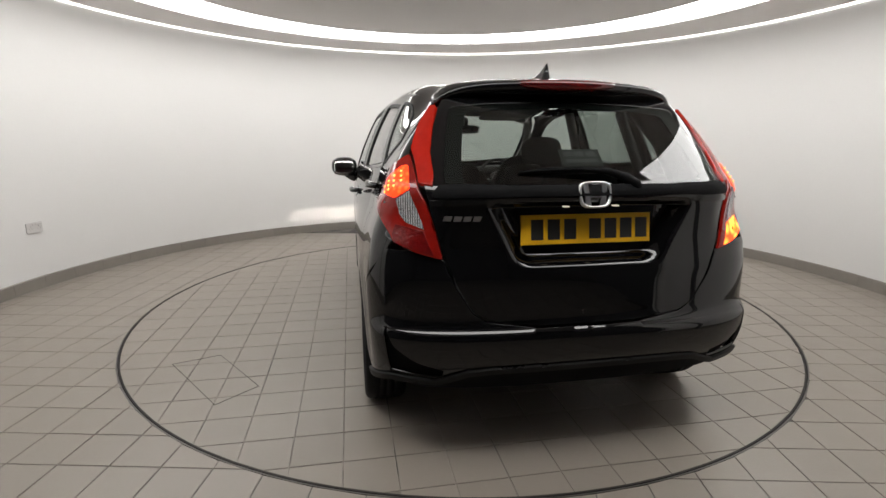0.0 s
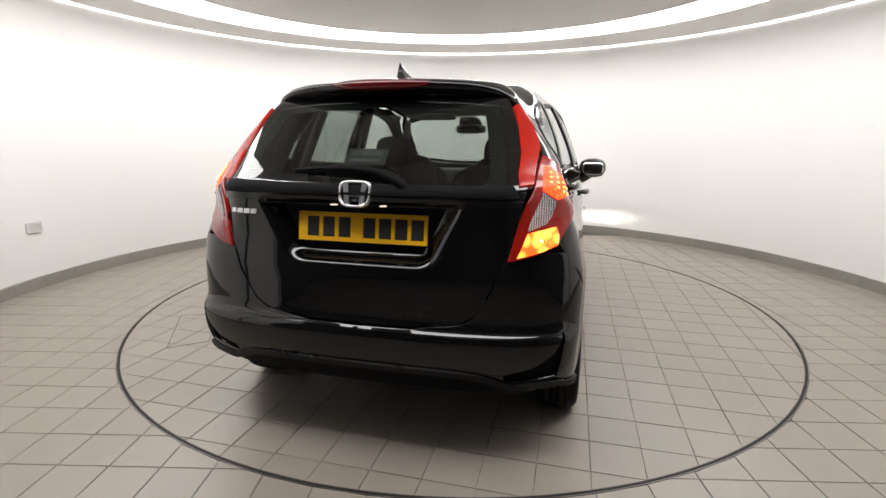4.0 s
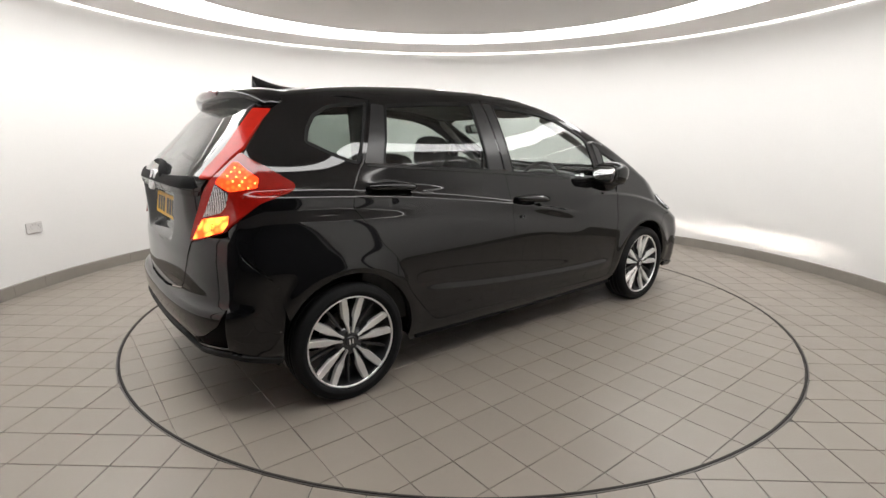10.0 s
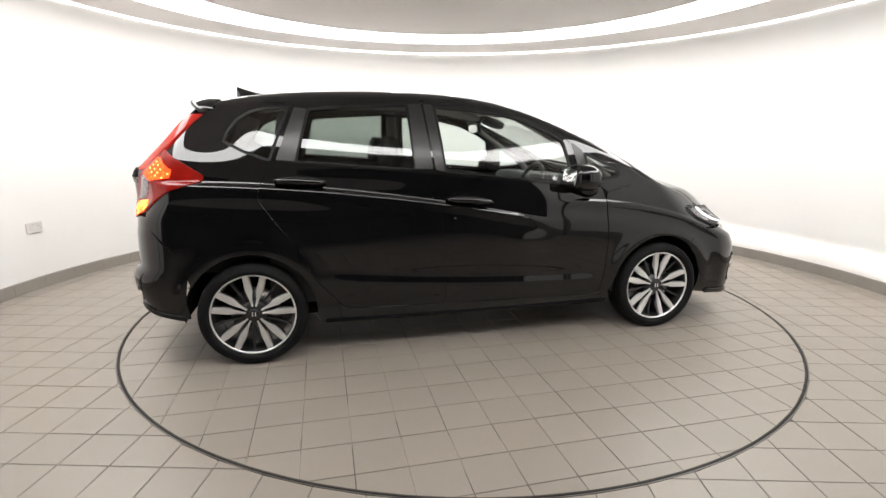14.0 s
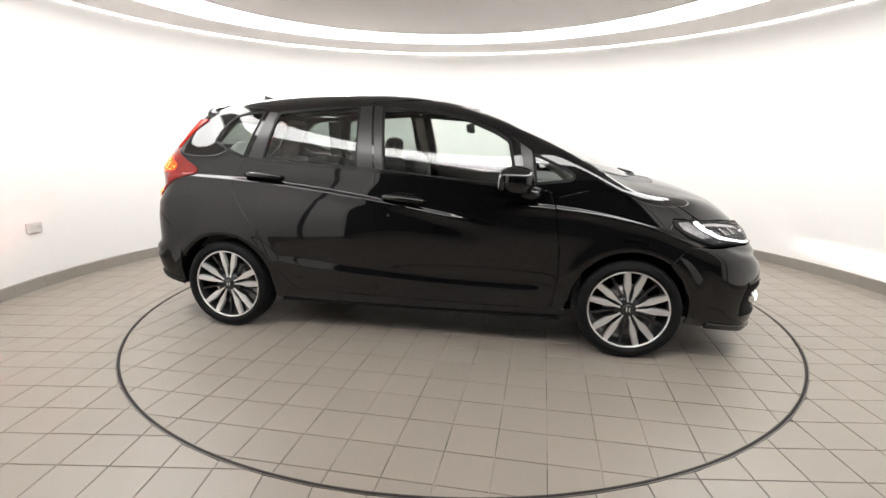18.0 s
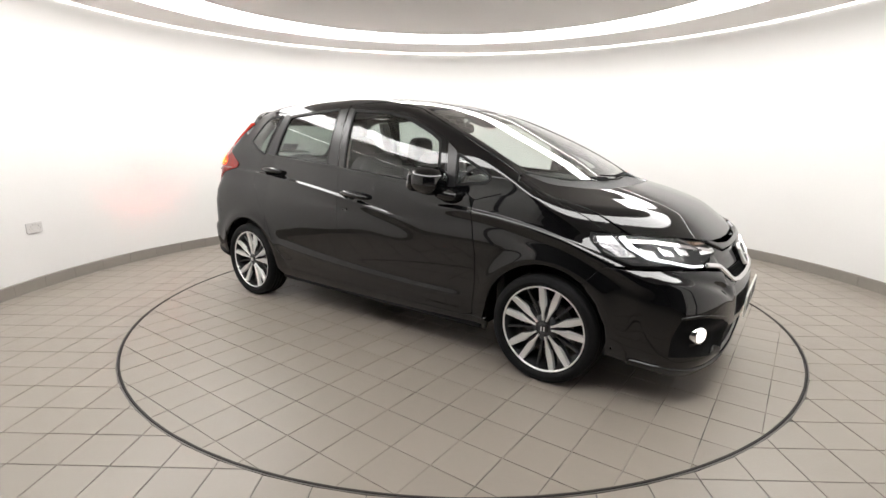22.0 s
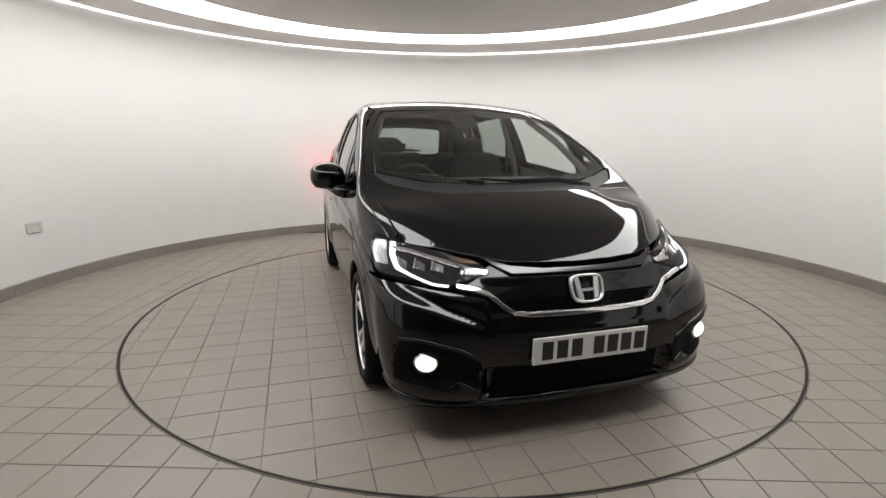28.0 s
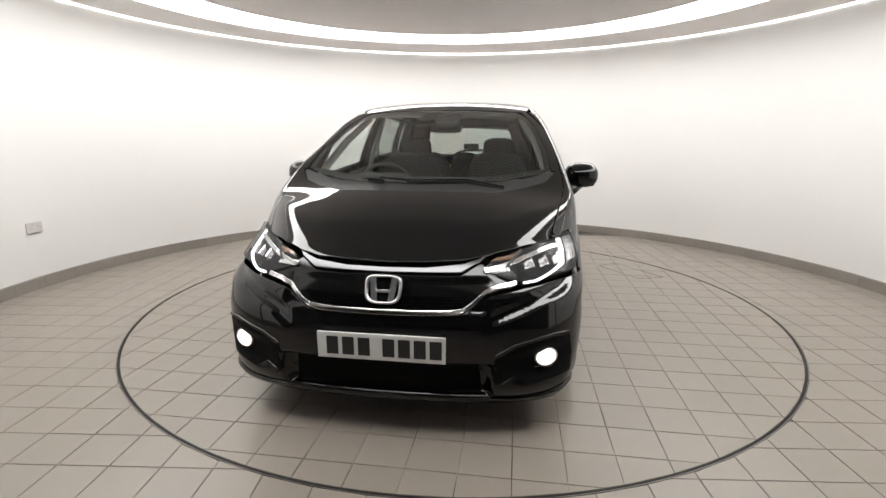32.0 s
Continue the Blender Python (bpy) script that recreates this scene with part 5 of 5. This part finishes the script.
part("sensor_pod", blob((.37, .03, 1.352), (.09, .085, .030), .6, 24, 20), CABIN, car)

# windscreen wipers
for pts in ([(1.33, -.18, 1.012), (1.20, -.40, 1.018), (1.12, -.62, 1.005)], [(1.30, .45, .985), (1.30, .25, 1.022), (1.335, -.05, 1.020), (1.30, -.20, 1.03)]):
    w = part("wiper", tube(pts, [.012, .009, .006, .005][:len(pts)], 8, .8), PLASTIC, car, "black wiper")
    part("wiper_blade", tube([(x + .012, y, z - .006) for x, y, z in pts[:3]], .006, 8), RUBBER, w)
part("door_lock", tube([(-.135, -.845, .785), (-.135, -.853, .785)], .007, 12), PILLAR, car)


# ---- turntable and floor ----
PITCH, JOINT, TABLE_R, HOLE_R = .2025, .0038, 2.256, 2.272


def clip(poly, nx, ny, d):
    """The part of a convex outline with nx * x + ny * y <= d."""
    out = []
    for i in range(len(poly)):
        a, b = poly[i], poly[(i + 1) % len(poly)]
        fa, fb = nx * a[0] + ny * a[1] - d, nx * b[0] + ny * b[1] - d
        if fa <= 0:
            out.append(a)
        if fa * fb < 0:
            out.append((a[0] + (b[0] - a[0]) * fa / (fa - fb), a[1] + (b[1] - a[1]) * fa / (fa - fb)))
    return out


def tile_mesh(poly, h=.0, ch=.0016, drop=.006):
    """A tile: flat top at height h, a small chamfer and sides."""
    p = np.array(poly)
    q = shrink(p, ch) if len(p) > 2 else p
    n = len(p)
    vs = [(x, y, h) for x, y in q] + [(x, y, h - ch) for x, y in p] + [(x, y, h - drop) for x, y in p]
    area = np.sum(p[:, 0] * np.roll(p[:, 1], -1) - np.roll(p[:, 0], -1) * p[:, 1])
    fs = [tuple(range(n)) if area > 0 else tuple(range(n))[::-1]]
    for r in (0, n):
        fs += [((i + 1) % n + r, i + r, i + n + r, (i + 1) % n + n + r)[::1 if area > 0 else -1] for i in range(n)]
    return vs, fs


def lay(parent, cells, name, joined_name, first, whole_size):
    """Tiles: those in the stretch nearest to the camera's place as parts, the rest in one piece."""
    shared = mesh_of(name, *tile_mesh([(-whole_size, -whole_size), (whole_size, -whole_size), (whole_size, whole_size), (-whole_size, whole_size)]), smooth=False)
    rest_v, rest_f = [], []
    for i, (cx, cy, poly) in enumerate(sorted(cells, key=first)):
        if i < 300:
            if poly is None:
                ob = part(name, shared, TILE, parent)
            else:
                ob = part(name, mesh_of(name, *tile_mesh([(x - cx, y - cy) for x, y in poly]), smooth=False), TILE, parent)
            ob.location = (cx, cy, random.uniform(-.0006, .0003))
        else:
            w = whole_size
            vs, fs = tile_mesh(poly or [(cx - w, cy - w), (cx + w, cy - w), (cx + w, cy + w), (cx - w, cy + w)])
            rest_f += [tuple(k + len(rest_v) for k in f) for f in fs]
            rest_v += vs
    if rest_v:
        tagged(part(joined_name, mesh_of(joined_name, rest_v, rest_f, smooth=False), TILE_REST, parent), kind="stuff")


def cells_of(x0, y0, lo, hi, keep, cut):
    w = PITCH / 2 - JOINT / 2
    out = []
    for i in range(lo, hi):
        for j in range(lo, hi):
            cx, cy = x0 + (i + .5) * PITCH, y0 + (j + .5) * PITCH
            r = math.hypot(cx, cy)
            if not keep(cx, cy, r):
                continue
            sq = [(cx - w, cy - w), (cx + w, cy - w), (cx + w, cy + w), (cx - w, cy + w)]
            poly = cut(sq, cx / max(r, 1e-6), cy / max(r, 1e-6))
            if poly is None:
                out.append((cx, cy, None))
            elif len(poly) > 2:
                p = np.array(poly)
                if abs(np.sum(p[:, 0] * np.roll(p[:, 1], -1) - np.roll(p[:, 0], -1) * p[:, 1])) / 2 > 4e-4:
                    out.append((cx, cy, poly))
    return out


w0 = PITCH / 2 - JOINT / 2
floor = part("floor", mesh_of("floor", *ring_surface([(HOLE_R, -.004), (4.3, -.004), (4.3, -.06), (HOLE_R, -.06)], 160), smooth=False), GROUT, None)
tagged(floor, "beige square floor tiles round the turntable", "floor", kind="structure")
outside = cells_of(-.918 - 20 * PITCH, -2.130 - 20 * PITCH, 0, 44, lambda x, y, r: r > HOLE_R - .145 and (math.hypot(x - WX, y - WY) < WR + .12 or (abs(x) < 2.3 and -6.1 < y < -3.0)),
                   lambda sq, nx, ny: None if min(x * nx + y * ny for x, y in sq) > HOLE_R + .004 else clip(sq, -nx, -ny, -HOLE_R - .003))
lay(floor, outside, "floor_tile", "floor_tiles", lambda c: (c[1] if c[1] > -3.7 else 9) + .25 * abs(c[0]), w0)
lobby = part("floor_lobby", box(bmesh.new(), -2.4, 2.4, -7.3, -3.6, -.06, -.0035), TILE_REST, None)
tagged(lobby, "plain lobby floor", "floor", kind="structure")
under = part("floor_pit", mesh_of("pit", *ring_surface([(.01, -.05), (HOLE_R + .02, -.05), (HOLE_R + .02, -.09), (.01, -.09)], 96), smooth=False), RUBBER_RING, None)
tagged(under, "dark pit under the turntable", "floor", kind="structure")
v, f = ring_surface([(HOLE_R - .003, -.03), (HOLE_R - .003, .0012), (HOLE_R + .003, .0012), (HOLE_R + .003, -.03)], 200)
edge = part("floor_edge_strip", mesh_of("edge", v, f, smooth=False), STEEL_EDGE, None)
tagged(edge, "thin steel edge strip round the turntable", "trim", kind="structure")

table = tagged(new("turntable"), "round tiled turntable flush with the floor", "turntable")
part("deck", mesh_of("deck", *ring_surface([(.001, -.0035), (TABLE_R, -.0035), (TABLE_R, -.045), (.001, -.045)], 160), smooth=False), GROUT_TABLE, table)
v, f = ring_surface([(TABLE_R, -.045), (TABLE_R, .0005), (TABLE_R + .007, .0), (TABLE_R + .007, -.045)], 200)
part("rim_band", mesh_of("rim_band", v, f, smooth=False), RUBBER_RING, table, "dark rim band")
inside = cells_of(.215 + CAR_X - 20 * PITCH, -.685 + CAR_Y - 20 * PITCH, 0, 44, lambda x, y, r: r < TABLE_R + .145,
                  lambda sq, nx, ny: None if max(math.hypot(x, y) for x, y in sq) < TABLE_R - .003 else clip(sq, nx, ny, TABLE_R - .002))
lay(table, inside, "turntable_tile", "turntable_tiles", lambda c: -math.hypot(c[0], c[1]) + (.5 if c[1] > .6 else 0), w0)
# the cut-in service cover
corners = [Vector((x + CAR_X, y + CAR_Y)) for x, y in ((-.770, 1.879), (-.690, 1.645), (-1.116, 1.364), (-1.273, 1.535))]
for a0, b0 in zip(corners, corners[1:] + corners[:1]):
    along = (b0 - a0).normalized()
    sd = Vector((-along.y, along.x)) * .0018
    quad = [a0 - sd, b0 - sd, b0 + sd, a0 + sd]
    part("cover_joint", mesh_of("joint", *tile_mesh([tuple(v) for v in quad], .0012, .0005, .004), smooth=False), CUT, table, "dark cut joint of the service cover")


# ---- the turning ----
def motions():
    times = [t for t in range(0, 33)]
    turn = lambda t: Matrix.Rotation(radians(TURN0 + RATE * t), 4, "Z")
    walk(table, [(t, turn(t)) for t in times])
    walk(car, [(t, turn(t) @ Matrix.Translation((CAR_X, CAR_Y, 0))) for t in times])


motions()
